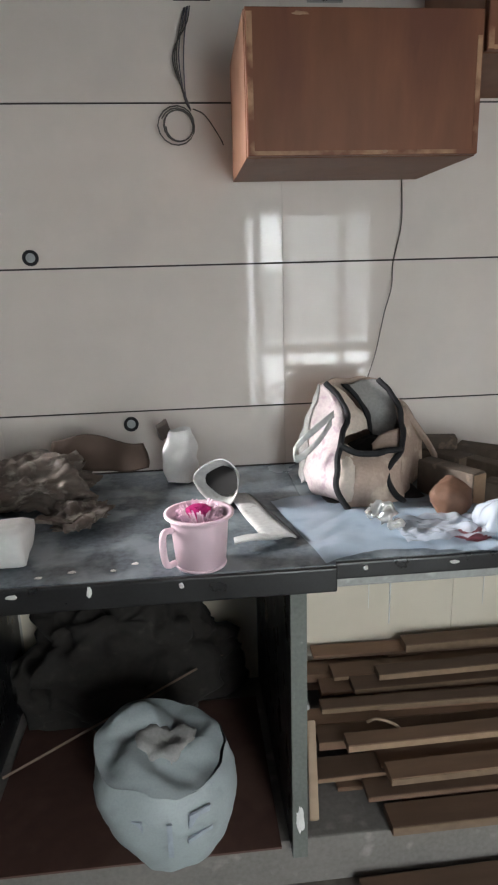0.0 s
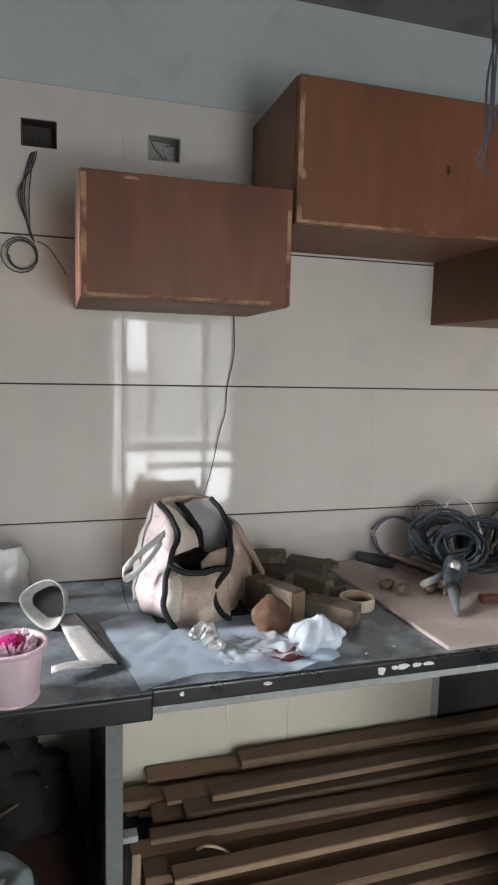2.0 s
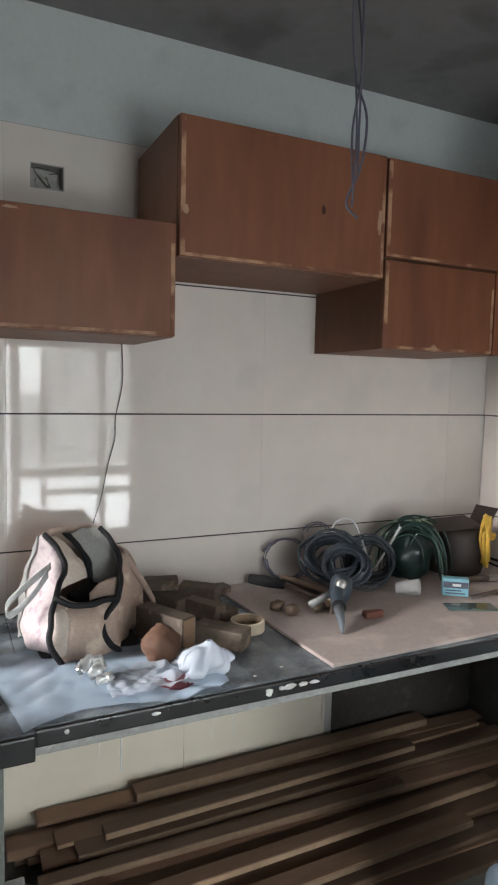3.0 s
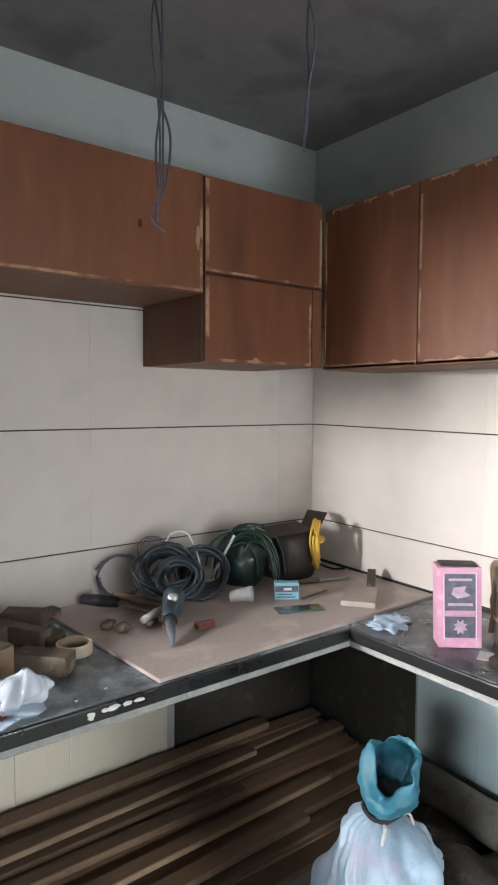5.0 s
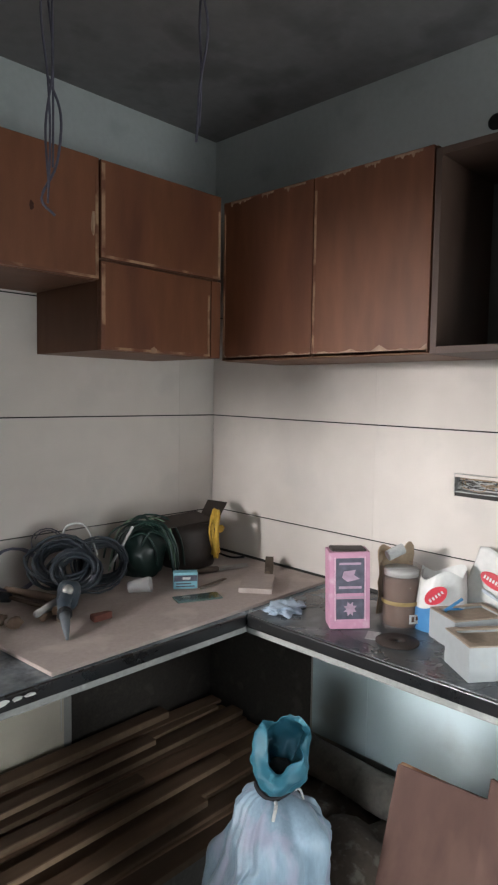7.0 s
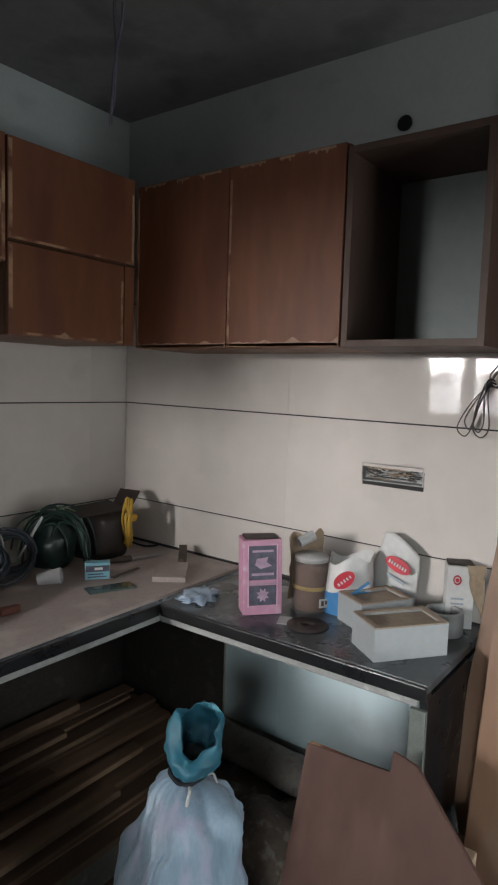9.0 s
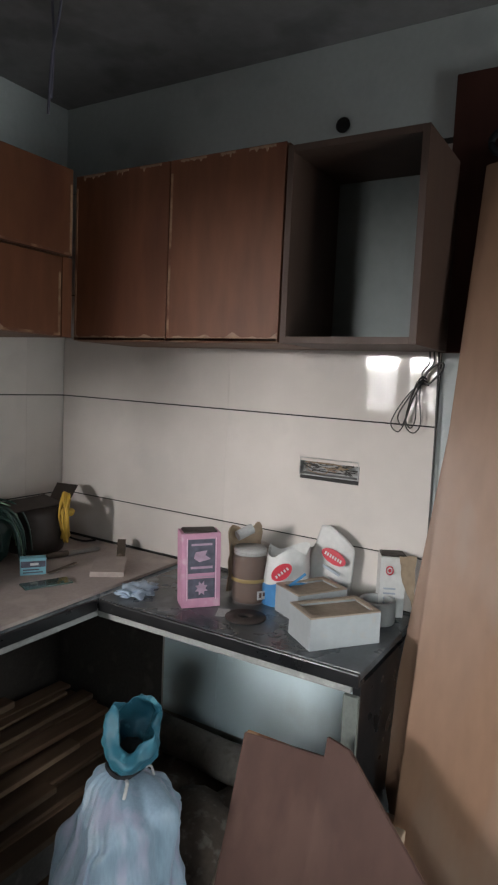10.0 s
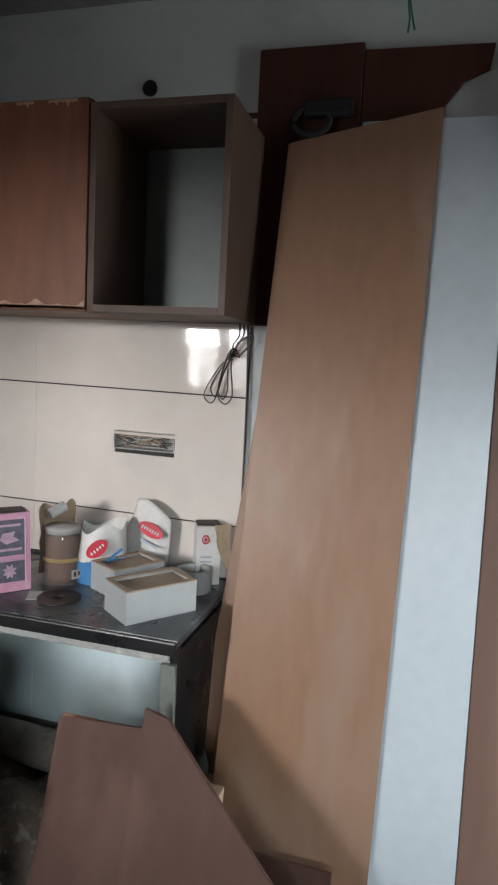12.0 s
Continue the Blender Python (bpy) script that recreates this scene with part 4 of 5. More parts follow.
part("base", box((-0.11, -0.13, 0.0), (0.14, 0.11, 0.008), 0.004), BLACK, bag)
for line in (seam_left, [Vector(p) + Vector((0, -0.003, 0)) for p in zip_line], seam_right):
    pts = [p + noise.noise_vector(p * 16 + Vector((2, 3.4, -2))) * 0.012 + Vector((0, -0.014, 0.002)) for p in smooth_line(line, 8)]
    part("piping", tube(pts, 0.0075, 8), BLACK, bag, smooth=True)
# solid near-black lump fills the mouth as its shade
part("mouth_shadow", blob((0.035, 0.015, 0.085), (0.060, 0.045, 0.045), 0.2, seed=3, detail=3), DARKIN, bag, "dark lump standing for the shade in the open mouth")


def strap_band(points, width):
    line = smooth_line(points, 8)
    return sheet(len(line) - 1, 3, lambda u, v: line[round(u * (len(line) - 1))] + Vector((0, 0.006 * (v - 0.5), width * (v - 0.5))), thick=0.003)


part("handle", strap_band([(-0.073, -0.04, 0.206), (-0.136, -0.085, 0.175), (-0.178, -0.095, 0.138), (-0.172, -0.095, 0.112), (-0.123, -0.09, 0.150), (-0.08, -0.055, 0.190)], 0.018), STRAP, bag, "pale webbing handle", True)
part("handle", strap_band([(0.135, 0.045, 0.195), (0.177, 0.0, 0.124), (0.200, -0.038, 0.072)], 0.030), CANVAS, bag, "tan webbing handle", True)

single("plastic_pouch", crumple(sheet(24, 20, lambda u, v: Vector((0.042 * math.cos(2 * math.pi * u) * (1 + 0.15 * math.sin(3 * v)) * (1 - 0.3 * v ** 3), 0.026 * math.sin(2 * math.pi * u) * (1 - 0.55 * v ** 2), 0.150 * v))), 0.012, 26, 2), WHITE, "crumpled white plastic pouch standing by the wall", "pouch", True).location = (-2.085, -0.115, ZC)
single("pouch_cap", crumple(box((-0.022, -0.012, 0), (0.012, 0.012, 0.045), 0.004), 0.008, 30, 3), DARKCARD, "torn dark flap leaning on the white pouch", "flap").matrix_world = pose(-2.122, -0.09, ZC + 0.125, 10, -18, 20)


def cone(u, v):
    a = 2 * math.pi * u
    r = 0.024 + 0.046 * v
    return Vector((r * math.cos(a), r * math.sin(a) * 0.8 + 0.01 * math.sin(2 * a), 0.085 * v + 0.012 * v * math.cos(a)))


funnel = thing("rolled_strap", "worn pale rolled strap with a flat tail", "strap", (-1.950, -0.30, ZC + 0.005))
part("roll", sheet(32, 10, cone, thick=0.0025), STRAP, funnel, smooth=True).matrix_local = pose(-0.01, 0.06, 0.036, 78, 0, -32)
# black disc across the roll, painted shade of its hollow
part("inside", lathe([(0.0, 0.0), (0.048, 0.0)], 20, close=False), DARKIN, funnel, "dark disc standing for the shade inside the roll").matrix_local = pose(-0.01, 0.06, 0.036, 78, 0, -32) @ pose(0, 0, 0.05) @ Matrix.Diagonal((1, 0.8, 1, 1))
part("tail", sheet(6, 16, lambda u, v: Vector((-0.022 + 0.05 * u + 0.055 * v + 0.02 * u * v, 0.02 - 0.29 * v, 0.004 + 0.002 * math.sin(9 * v) + (0.004 if 0.1 < u < 0.9 else 0))), thick=0.003), STRAP, funnel, smooth=True)
part("dark_edge", tube([(0.03 + 0.055 * v + 0.02 * v, 0.02 - 0.29 * v, 0.006) for v in (k / 8 for k in range(9))], 0.004, 6), BLACK, funnel)
part("cross_piece", sheet(8, 4, lambda u, v: Vector((-0.03 + 0.10 * u, -0.265 - 0.03 * v + 0.02 * u, 0.011 + 0.003 * math.sin(5 * u))), thick=0.003), STRAP, funnel, smooth=True)

film = thing("plastic_sheet", "thin clear plastic sheet spread over the dusty counter", "plastic sheet", (0, 0, ZC + 0.004))


def spread(u, v):
    x = -1.87 + 0.44 * u + 0.06 * (1 - v)
    y = -0.685 + 0.36 * v + 0.05 * u * (1 - v) + 0.03 * math.sin(6 * u)
    h = 0.006 * abs(noise.noise(Vector((x * 14, y * 14, 0)))) * (1 + 3 * u * u) + 0.012 * max(0, u - 0.75)
    return Vector((x, y, h))


part("film", sheet(60, 44, spread), FILM, film, smooth=True)


def pouch(u, v):
    """A small plastic bag, gathered to a loose twist at the top."""
    a = 2 * math.pi * u
    r = (0.030 + 0.026 * math.sin(math.pi * min(1, v * 1.15))) * (1 + 0.10 * math.sin(5 * a + 3 * v) + 0.07 * math.sin(11 * a - 4 * v))
    r *= 1 - 0.75 * max(0, v - 0.8) / 0.2
    return Vector((r * math.cos(a) + 0.01 * v, 0.85 * r * math.sin(a), 0.002 + 0.082 * v))


single("plastic_bag", crumple(sheet(64, 26, pouch), 0.016, 24, 4), MILKY, "crumpled white plastic bag at the counter edge", "plastic bag", True).location = (-1.405, -0.585, ZC)


def wrapping(u, v):
    p = Vector((-0.10 + 0.19 * u, -0.075 + 0.13 * v, 0.0))
    p.z = 0.004 + 0.020 * abs(noise.noise(Vector((4.5 * u, 3.5 * v, 2.0)))) * (0.3 + u) + 0.003 * noise.noise(Vector((12 * u, 9 * v, 5.0)))
    return p


single("plastic_bag", sheet(60, 44, wrapping), MILKY, "flattened white plastic wrapping on the counter", "plastic bag", True).location = (-1.53, -0.555, ZC + 0.008)
single("clay_lump", blob((-1.475, -0.475, ZC + 0.042), (0.046, 0.04, 0.046), 0.18, seed=31), CLAY, "rounded brown clay lump beside the bag", "clay", True)
single("foil_scrap", crumple(tube(smooth_line([(-0.02, 0.01, 0.01), (0.01, 0.02, 0.03), (0.03, 0.0, 0.02), (0.0, -0.01, 0.008)]), 0.012, 10), 0.014, 60, 3), FOIL, "crumpled silver foil scrap on the plastic sheet", "foil", True).location = (-1.655, -0.51, ZC + 0.012)
single("foil_scrap", blob((-1.625, -0.545, ZC + 0.016), (0.016, 0.012, 0.010), 0.6, seed=33, detail=3), FOIL, "crumpled silver foil scrap on the plastic sheet", "foil")
single("maroon_scrap", blob((-1.475, -0.60, ZC + 0.008), (0.04, 0.03, 0.008), 0.5, seed=36, detail=3), material("maroon_paper", (0.10, 0.02, 0.03), 0.6), "maroon paper scrap under the plastic bag", "scrap")
for i, (x, y, z, sx, sy, sz, turn, lab) in enumerate((
        (-1.36, -0.13, 0.0, 0.16, 0.07, 0.055, -58, "dusty dark wooden block"), (-1.29, -0.20, 0.0, 0.20, 0.045, 0.05, -62, "dusty dark wooden block"),
        (-1.245, -0.12, 0.0, 0.12, 0.06, 0.06, -40, "dusty dark wooden block"), (-1.30, -0.43, 0.0, 0.14, 0.06, 0.05, -48, "grey dusty wooden block"),
        (-1.43, -0.36, 0.0, 0.17, 0.05, 0.085, -62, "dark box section with a pale end"), (-1.36, -0.10, 0.055, 0.10, 0.05, 0.035, -15, "small dusty wooden block"),
        (-1.22, -0.26, 0.0, 0.07, 0.05, 0.03, 20, "small dusty wooden block"), (-1.19, -0.06, 0.0, 0.14, 0.05, 0.03, 8, "dusty dark wooden block"))):
    b = thing("wood_block", lab, "block", (x, y, ZC + z), (0, 0, turn), "offcuts on the counter")
    part("body", crumple(box((-sx / 2, -sy / 2, 0), (sx / 2, sy / 2, sz), 0.004), 0.003, 20, i), DARKWOOD, b)
    part("sawn_end", box((sx / 2 - 0.0005, -sy / 2 + 0.004, 0.004), (sx / 2 + 0.0015, sy / 2 - 0.004, sz - 0.004), 0), PLANK_END if i in (4, 6) else DARKWOOD, b)
tape = thing("tape_roll", "roll of beige masking tape lying flat", "tape", (-1.195, -0.365, ZC))
part("roll", lathe([(0.046, 0.0), (0.047, 0.001), (0.047, 0.029), (0.046, 0.030), (0.041, 0.030), (0.041, 0.0), (0.046, 0.0)], 40, close=False), TAPE, tape, smooth=True)
part("core", lathe([(0.0408, 0.001), (0.0408, 0.029), (0.038, 0.029), (0.038, 0.001), (0.0408, 0.001)], 40, close=False), CARDBOARD, tape, smooth=True)

single("splash_streak", blob((-1.862, -0.668, 0.235), (0.008, 0.002, 0.030), 0.7, seed=78, detail=3), DRIP_STREAK, "white paint drip on the stone support", "splash", group="splashes")
for x, y, z, w, h, k in ((-1.395, -0.377, 1.945, 0.008, 0.010, 1), (-0.815, -0.377, 1.985, 0.006, 0.030, 2), (-0.60, -0.377, 1.642, 0.012, 0.008, 3), (-1.80, -0.377, 1.895, 0.014, 0.003, 4), (-1.62, -0.377, 1.640, 0.006, 0.003, 5)):
    single("stain_chip", blob((x, y, z), (w, 0.0012, h), 0.6, seed=110 + k, detail=2), BARE, "pale chip in the stained cabinet door", "chip", group="door chips")
single("wood_knot", blob((-1.00, -0.3762, 1.995), (0.006, 0.0012, 0.011), 0.4, seed=118, detail=3), DARK_PLY, "dark knot in the wide cabinet door", "knot")

# pale tapered streaks down the low tiles, in the same white as the splashes
for x, low, w in ((-1.521, 0.352, 0.0028), (-1.452, 0.290, 0.0055), (-1.141, 0.334, 0.0028), (-1.066, 0.324, 0.0045), (-0.712, 0.315, 0.004)):
    single("splash_streak", tube([(x, -0.001, 0.785), (x + 0.001, -0.001, (0.785 + low) / 2), (x, -0.001, low)], w, 6, taper=[1.0, 0.8, 0.35]), DRIP_STREAK, "pale narrow streak down the tiles under the counter", "splash", group="splashes")

# rags at the far left of the counter
single("crumpled_rag", crumple(crumple(blob((-2.47, -0.20, ZC + 0.05), (0.13, 0.12, 0.055), 0.6, seed=41, detail=5), 0.02, 12, 2), 0.008, 40, 3), RAG_PALE, "dirty pale crumpled rag bundled by the wall", "rag", True)
single("rag", crumple(sheet(24, 12, lambda u, v: Vector((-2.42 + 0.24 * u, -0.10 - 0.06 * v, ZC + 0.135 - 0.03 * v - 0.05 * (u - 0.3) ** 2 - 0.05 * math.sin(2.5 * u) * v)), thick=0.004), 0.02, 12, 9), material("brown_rag", (0.055, 0.035, 0.025), 0.9, grain=60), "dark brown rag draped over the heap", "rag", True)
single("plastic_pouch", crumple(crumple(blob((-2.33, -0.36, ZC + 0.016), (0.06, 0.09, 0.018), 0.6, seed=44, detail=5), 0.02, 16, 3), 0.005, 50, 3), RAG_PALE, "dusty flattened bag on the counter", "pouch", True)
single("white_pack", crumple(box((-2.56, -0.62, ZC), (-2.385, -0.52, ZC + 0.075), 0.02), 0.022, 13, 4), WHITE, "soft white plastic pack on the counter", "pack", True)
for i, (x, y, r) in enumerate(((-2.30, -0.64, 0.012), (-2.22, -0.645, 0.009), (-2.36, -0.655, 0.010), (-2.18, -0.62, 0.011), (-2.45, -0.66, 0.008), (-1.70, -0.45, 0.005), (-1.62, -0.40, 0.004), (-1.30, -0.63, 0.006), (-1.22, -0.61, 0.005))):
    single("splash_streak", blob((x, y, ZC + 0.001), (r * 0.6, r * 0.42, 0.0018), 0.6, seed=50 + i, detail=2), DRIP_STREAK, "dried white cement splash on the granite", "splash", group="splashes")
for i, (x, w, h) in enumerate(((-1.287, 0.012, 0.012), (-1.255, 0.010, 0.006), (-1.235, 0.020, 0.007), (-1.20, 0.014, 0.006), (-1.17, 0.016, 0.006), (-1.73, 0.006, 0.006), (-1.55, 0.010, 0.005), (-2.26, 0.006, 0.014), (-2.09, 0.006, 0.008), (-2.40, 0.012, 0.006))):
    y = -0.679 if x > -1.79 else -0.698
    single("splash_streak", blob((x, y, ZC - 0.014 if i else ZC - 0.018), (w * 0.75, 0.0025, h * 0.75), 0.6, seed=70 + i, detail=2), DRIP_STREAK, "white paint drip on the counter edge", "splash", group="splashes")

# ---- fibreboard with tools ----
single("fibreboard", panel([(-1.108, -0.662, ZC), (-0.02, -0.640, ZC), (-0.006, -0.008, ZC), (-1.15, -0.008, ZC)], 0.010, bevel=0.0015), MDF, "dusty brown fibreboard sheet lying on the counter", "board")
ZB = ZC + 0.010
hank = thing("cable_hank", "tangled hank of grey-blue power cable", "cable", (0, 0, 0))
part("inner_coil", coil((-0.775, -0.215, ZB + 0.085), (-0.55, -0.75, 0.35), 0.070, 24, 0.0052, 0.045, 1), CABLE, hank, smooth=True)
part("outer_coil", coil((-0.79, -0.16, ZB + 0.100), (-0.5, -0.6, 0.6), 0.094, 16, 0.0050, 0.05, 4), CABLE, hank, smooth=True)
part("loose_loop", coil((-0.635, -0.16, ZB + 0.085), (-0.45, -0.8, 0.35), 0.080, 13, 0.0048, 0.05, 7), CABLE, hank, smooth=True)
part("stray_loop", coil((-0.70, -0.20, ZB + 0.09), (-0.3, -0.8, 0.2), 0.10, 5, 0.0035, 0.07, 23), CABLE, hank, smooth=True)
part("wall_loop", coil((-0.90, -0.035, ZB + 0.075), (-0.2, -1, 0.1), 0.078, 3, 0.003, 0.010, 2), PALEWIRE, hank, smooth=True)
part("wall_loop", coil((-0.78, -0.04, ZB + 0.15), (-0.2, -1, 0.1), 0.050, 2, 0.0022, 0.010, 6), PALEWIRE, hank, smooth=True)
part("plug_lead", tube(smooth_line([(-0.74, -0.08, ZB + 0.10), (-0.75, -0.10, ZB + 0.20), (-0.70, -0.14, ZB + 0.21), (-0.69, -0.20, ZB + 0.12)]), 0.004, 6), STRAP, hank, smooth=True)
DULLBIT = material("dusty_dull_bit", (0.12, 0.135, 0.15), 0.7, grain=60, patch=12, vary=0.2)
DRILL_TIP, DRILL_NECK, DRILL_BACK = Vector((-0.981, -0.511, 0.864)), Vector((-0.908, -0.366, 0.91)), Vector((-0.868, -0.328, 0.93))
drill = thing("electric_drill", "blue-grey electric drill lying among its cable", "drill")
axis = (DRILL_BACK - DRILL_NECK).to_track_quat("Z", "Y").to_matrix().to_4x4()
part("body", lathe([(0.0, -0.055), (0.022, -0.054), (0.031, -0.040), (0.034, -0.005), (0.031, 0.015), (0.022, 0.026), (0.0, 0.028)], 28, close=False), TOOL, drill, smooth=True).matrix_local = Matrix.Translation(DRILL_BACK) @ Matrix.Rotation(radians(62), 4, Vector((0.8, -0.6, 0))) @ axis
part("end_cap", lathe([(0.0, 0.002), (0.012, 0.002), (0.016, -0.004), (0.010, -0.006)], 20, close=False), STEEL, drill, smooth=True).matrix_local = Matrix.Translation(DRILL_BACK + Vector((-0.022, -0.03, 0.012))) @ Matrix.Rotation(radians(70), 4, Vector((0.8, -0.6, 0)))
part("handle", tube([DRILL_BACK, DRILL_BACK.lerp(DRILL_NECK, 0.5), DRILL_NECK, DRILL_NECK.lerp(DRILL_TIP, 0.30)], 0.019, 14, taper=[1.1, 1.0, 1.05, 0.9]), TOOL, drill, smooth=True)
part("collar", tube([DRILL_NECK.lerp(DRILL_TIP, 0.28), DRILL_NECK.lerp(DRILL_TIP, 0.36)], 0.0205, 14), BLACK, drill, smooth=True)
part("chisel_bit", tube([DRILL_NECK.lerp(DRILL_TIP, 0.36), DRILL_NECK.lerp(DRILL_TIP, 0.6), DRILL_TIP], 0.014, 10, taper=[1.1, 0.9, 0.30]), DULLBIT, drill, "dusty blue-grey steel bit", True)
part("side_grip", tube([(-0.978, -0.337, 0.885), (-0.888, -0.305, 0.895)], 0.013, 10, taper=[0.8, 1.1]), STRAP, drill, "dusty grey side grip", True)
for i, (p, q, r, mt, lab) in enumerate((((-1.03, -0.03, 0.02), (-0.955, -0.13, 0.02), 0.018, BLACK, "black tool grip on the fibreboard"), ((-0.955, -0.13, 0.02), (-0.90, -0.30, 0.010), 0.006, HANDLE, "thin tool shaft on the fibreboard"), ((-0.93, -0.05, 0.022), (-0.845, -0.27, 0.020), 0.012, HANDLE, "wooden hammer handle on the fibreboard"), ((-0.965, -0.35, 0.012), (-0.89, -0.29, 0.012), 0.010, HANDLE, "short wooden peg on the fibreboard"), ((-0.93, -0.38, 0.011), (-0.86, -0.28, 0.011), 0.009, DARKWOOD, "short dark stick on the fibreboard"))):
    single("hand_tool", tube([Vector(p) + Vector((0, 0, ZB)), (Vector(p) + Vector(q)) / 2 + Vector((0, 0, ZB + 0.001)), Vector(q) + Vector((0, 0, ZB))], r, 10, taper=[0.9, 1.1, 0.85]), mt, lab, "tool", True, "hand tools")
hammer = thing("hammer_head", "dull steel hammer head at the handle end", "hammer", (-0.87, -0.30, ZB + 0.02), (0, 0, 38))
part("head", box((-0.055, -0.014, -0.014), (0.055, 0.014, 0.014), 0.004), STEEL, hammer)
part("pale_tip", box((-0.060, -0.012, -0.012), (-0.0552, 0.012, 0.012), 0.002), PALEWOOD, hammer)
single("brick_chip", crumple(box((-0.86, -0.45, ZB), (-0.80, -0.425, ZB + 0.02), 0.004), 0.006, 40, 3), material("brick_red", (0.17, 0.062, 0.046), 0.8, grain=70), "chip of red brick on the fibreboard", "chip")
for i, (x, y) in enumerate(((-1.06, -0.28), (-1.035, -0.33))):
    single("wood_scrap", blob((x, y, ZB + 0.014), (0.02, 0.014, 0.015), 0.5, seed=80 + i, detail=3), HANDLE, "small turned wood scrap on the fibreboard", "scrap", True)

green = thing("green_cable_bundle", "dark green plastic drum with green cable thrown over it", "cable", (-0.475, -0.15, ZB), (0, 0, 0))
part("drum", blob((0.01, 0.01, 0.086), (0.088, 0.072, 0.098), 0.22, seed=91), DARKGREEN, green, "dark green glossy plastic bag under the cable", True)
rg = random.Random(77)
for k in range(22):
    side, high, shift, deep = rg.uniform(0.055, 0.125), rg.uniform(0.165, 0.215), rg.uniform(-0.03, 0.04), rg.uniform(-0.05, 0.055)
    at = lambda a, z: (0.8 * a + 0.6 * deep, -0.6 * a + 0.8 * deep - 0.02, z)
    low_l, low_r = rg.uniform(0.006, 0.10), rg.uniform(0.006, 0.09)
    part("wire", tube(smooth_line([at(-side + shift, low_l), at(-side * 0.85 + shift, (high + low_l) * 0.55), at(-side * 0.45 + shift, high * 0.93), at(shift * 0.6, high), at(side * 0.55 + shift, high * 0.90), at(side * 0.92 + shift, (high + low_r) * 0.5), at(side * 1.05 + shift, low_r)], 5), 0.0036 if k % 5 else 0.0026, 6), GREENWIRE if k % 5 else LIMEWIRE, green, smooth=True)
part("stick", tube([(-0.14, -0.01, 0.06), (-0.06, -0.03, 0.19)], 0.005, 6), STRAP, green)
crate = thing("dark_box", "dark brown cardboard box with open flaps and yellow cord", "box", (-0.245, -0.135, ZB), (0, 0, 12))
crate.scale = (1.12, 1.12, 1.10)
part("body", crumple(lathe([(0.0, 0.0), (0.085, 0.0), (0.098, 0.05), (0.095, 0.12), (0.088, 0.155), (0.083, 0.155), (0.088, 0.10), (0.07, 0.02), (0.0, 0.01)], 28, close=False), 0.006, 12, 4), DARKCARD, crate, smooth=True)
part("flap", panel([(-0.175, -0.05, 0.158), (0.02, -0.095, 0.160), (0.02, -0.015, 0.182), (-0.165, 0.015, 0.180)], 0.003, bevel=0), DARKCARD, crate)
part("flap", panel([(0.040, -0.095, 0.158), (0.145, -0.06, 0.200), (0.125, 0.01, 0.205), (0.045, -0.02, 0.170)], 0.003, bevel=0), DARKCARD, crate)
part("cord_hank", coil((0.015, -0.106, 0.120), (0.5, -0.85, 0.0), 0.034, 9, 0.0042, 0.014, 18, squash=2.3), YELLOW, crate, "hank of yellow cord", True)
part("cord_knot", blob((0.015, -0.120, 0.135), (0.018, 0.012, 0.012), 0.3, seed=92, detail=3), YELLOW, crate)
part("lead", tube(smooth_line([(0.09, -0.01, 0.13), (0.125, -0.02, 0.10), (0.12, -0.03, 0.03), (0.14, -0.08, 0.005), (0.17, -0.12, 0.005)]), 0.004, 6), BLACK, crate, smooth=True)
CUPMAT = clear("dusty_cup_plastic", (0.62, 0.60, 0.60), 0.2, 0.50)
cup = thing("plastic_cup", "dusty clear plastic cup lying on its side", "cup", (-0.603, -0.314, ZB + 0.026), (0, 80, -48))
part("wall", lathe([(0.019, -0.038), (0.026, 0.036), (0.0245, 0.036), (0.0175, -0.036)], 28, close=False), CUPMAT, cup, smooth=True)
part("bottom", lathe([(0.0, -0.038), (0.019, -0.038)], 28, close=False), CUPMAT, cup)
bb = thing("small_carton", "small light blue carton with a dark label band", "carton", (-0.455, -0.365, ZB), (0, 0, -36))
part("box", box((-0.040, -0.016, 0.0), (0.040, 0.016, 0.056), 0.0015), BLUEBOX, bb)
part("label_band", box((-0.038, -0.0172, 0.026), (0.038, -0.0158, 0.046), 0), DARKPRINT, bb)
part("label_mark", box((-0.010, -0.0180, 0.032), (0.016, -0.0172, 0.040), 0), WHITE, bb)
for k in range(2):
    part("print_bar", box((-0.032, -0.0172, 0.007 + 0.009 * k), (0.030 - 0.012 * k, -0.0158, 0.011 + 0.009 * k), 0), DARKPRINT, bb)
single("glass_offcut", box((-0.075, -0.03, 0), (0.075, 0.03, 0.005), 0.001), GREENGLASS, "dark green glass offcut on the fibreboard", "glass").matrix_world = pose(-0.50, -0.48, ZB, 0, 0, -22)
single("steel_rule", box((-0.07, -0.006, 0), (0.07, 0.006, 0.004), 0.001), DARKWOOD, "thin dark strip across the fibreboard", "strip").matrix_world = pose(-0.37, -0.41, ZB + 0.006, 0, 0, 8)
chis = thing("chisel", "old chisel with a dark wooden handle", "chisel", (-0.225, -0.305, ZB + 0.012), (0, 0, -14))
part("handle", tube([(-0.10, 0, 0), (-0.06, 0, 0.002), (-0.02, 0, 0)], 0.011, 10, taper=[0.8, 1.1, 0.9]), DARKWOOD, chis, smooth=True)
part("blade", box((-0.02, -0.011, -0.006), (0.105, 0.011, 0.004), 0.001), STEEL, chis)
wb = single("pale_block", box((-0.085, -0.055, 0), (0.085, 0.055, 0.017), 0.002), MDF, "pale planed wooden block on the fibreboard", "block")
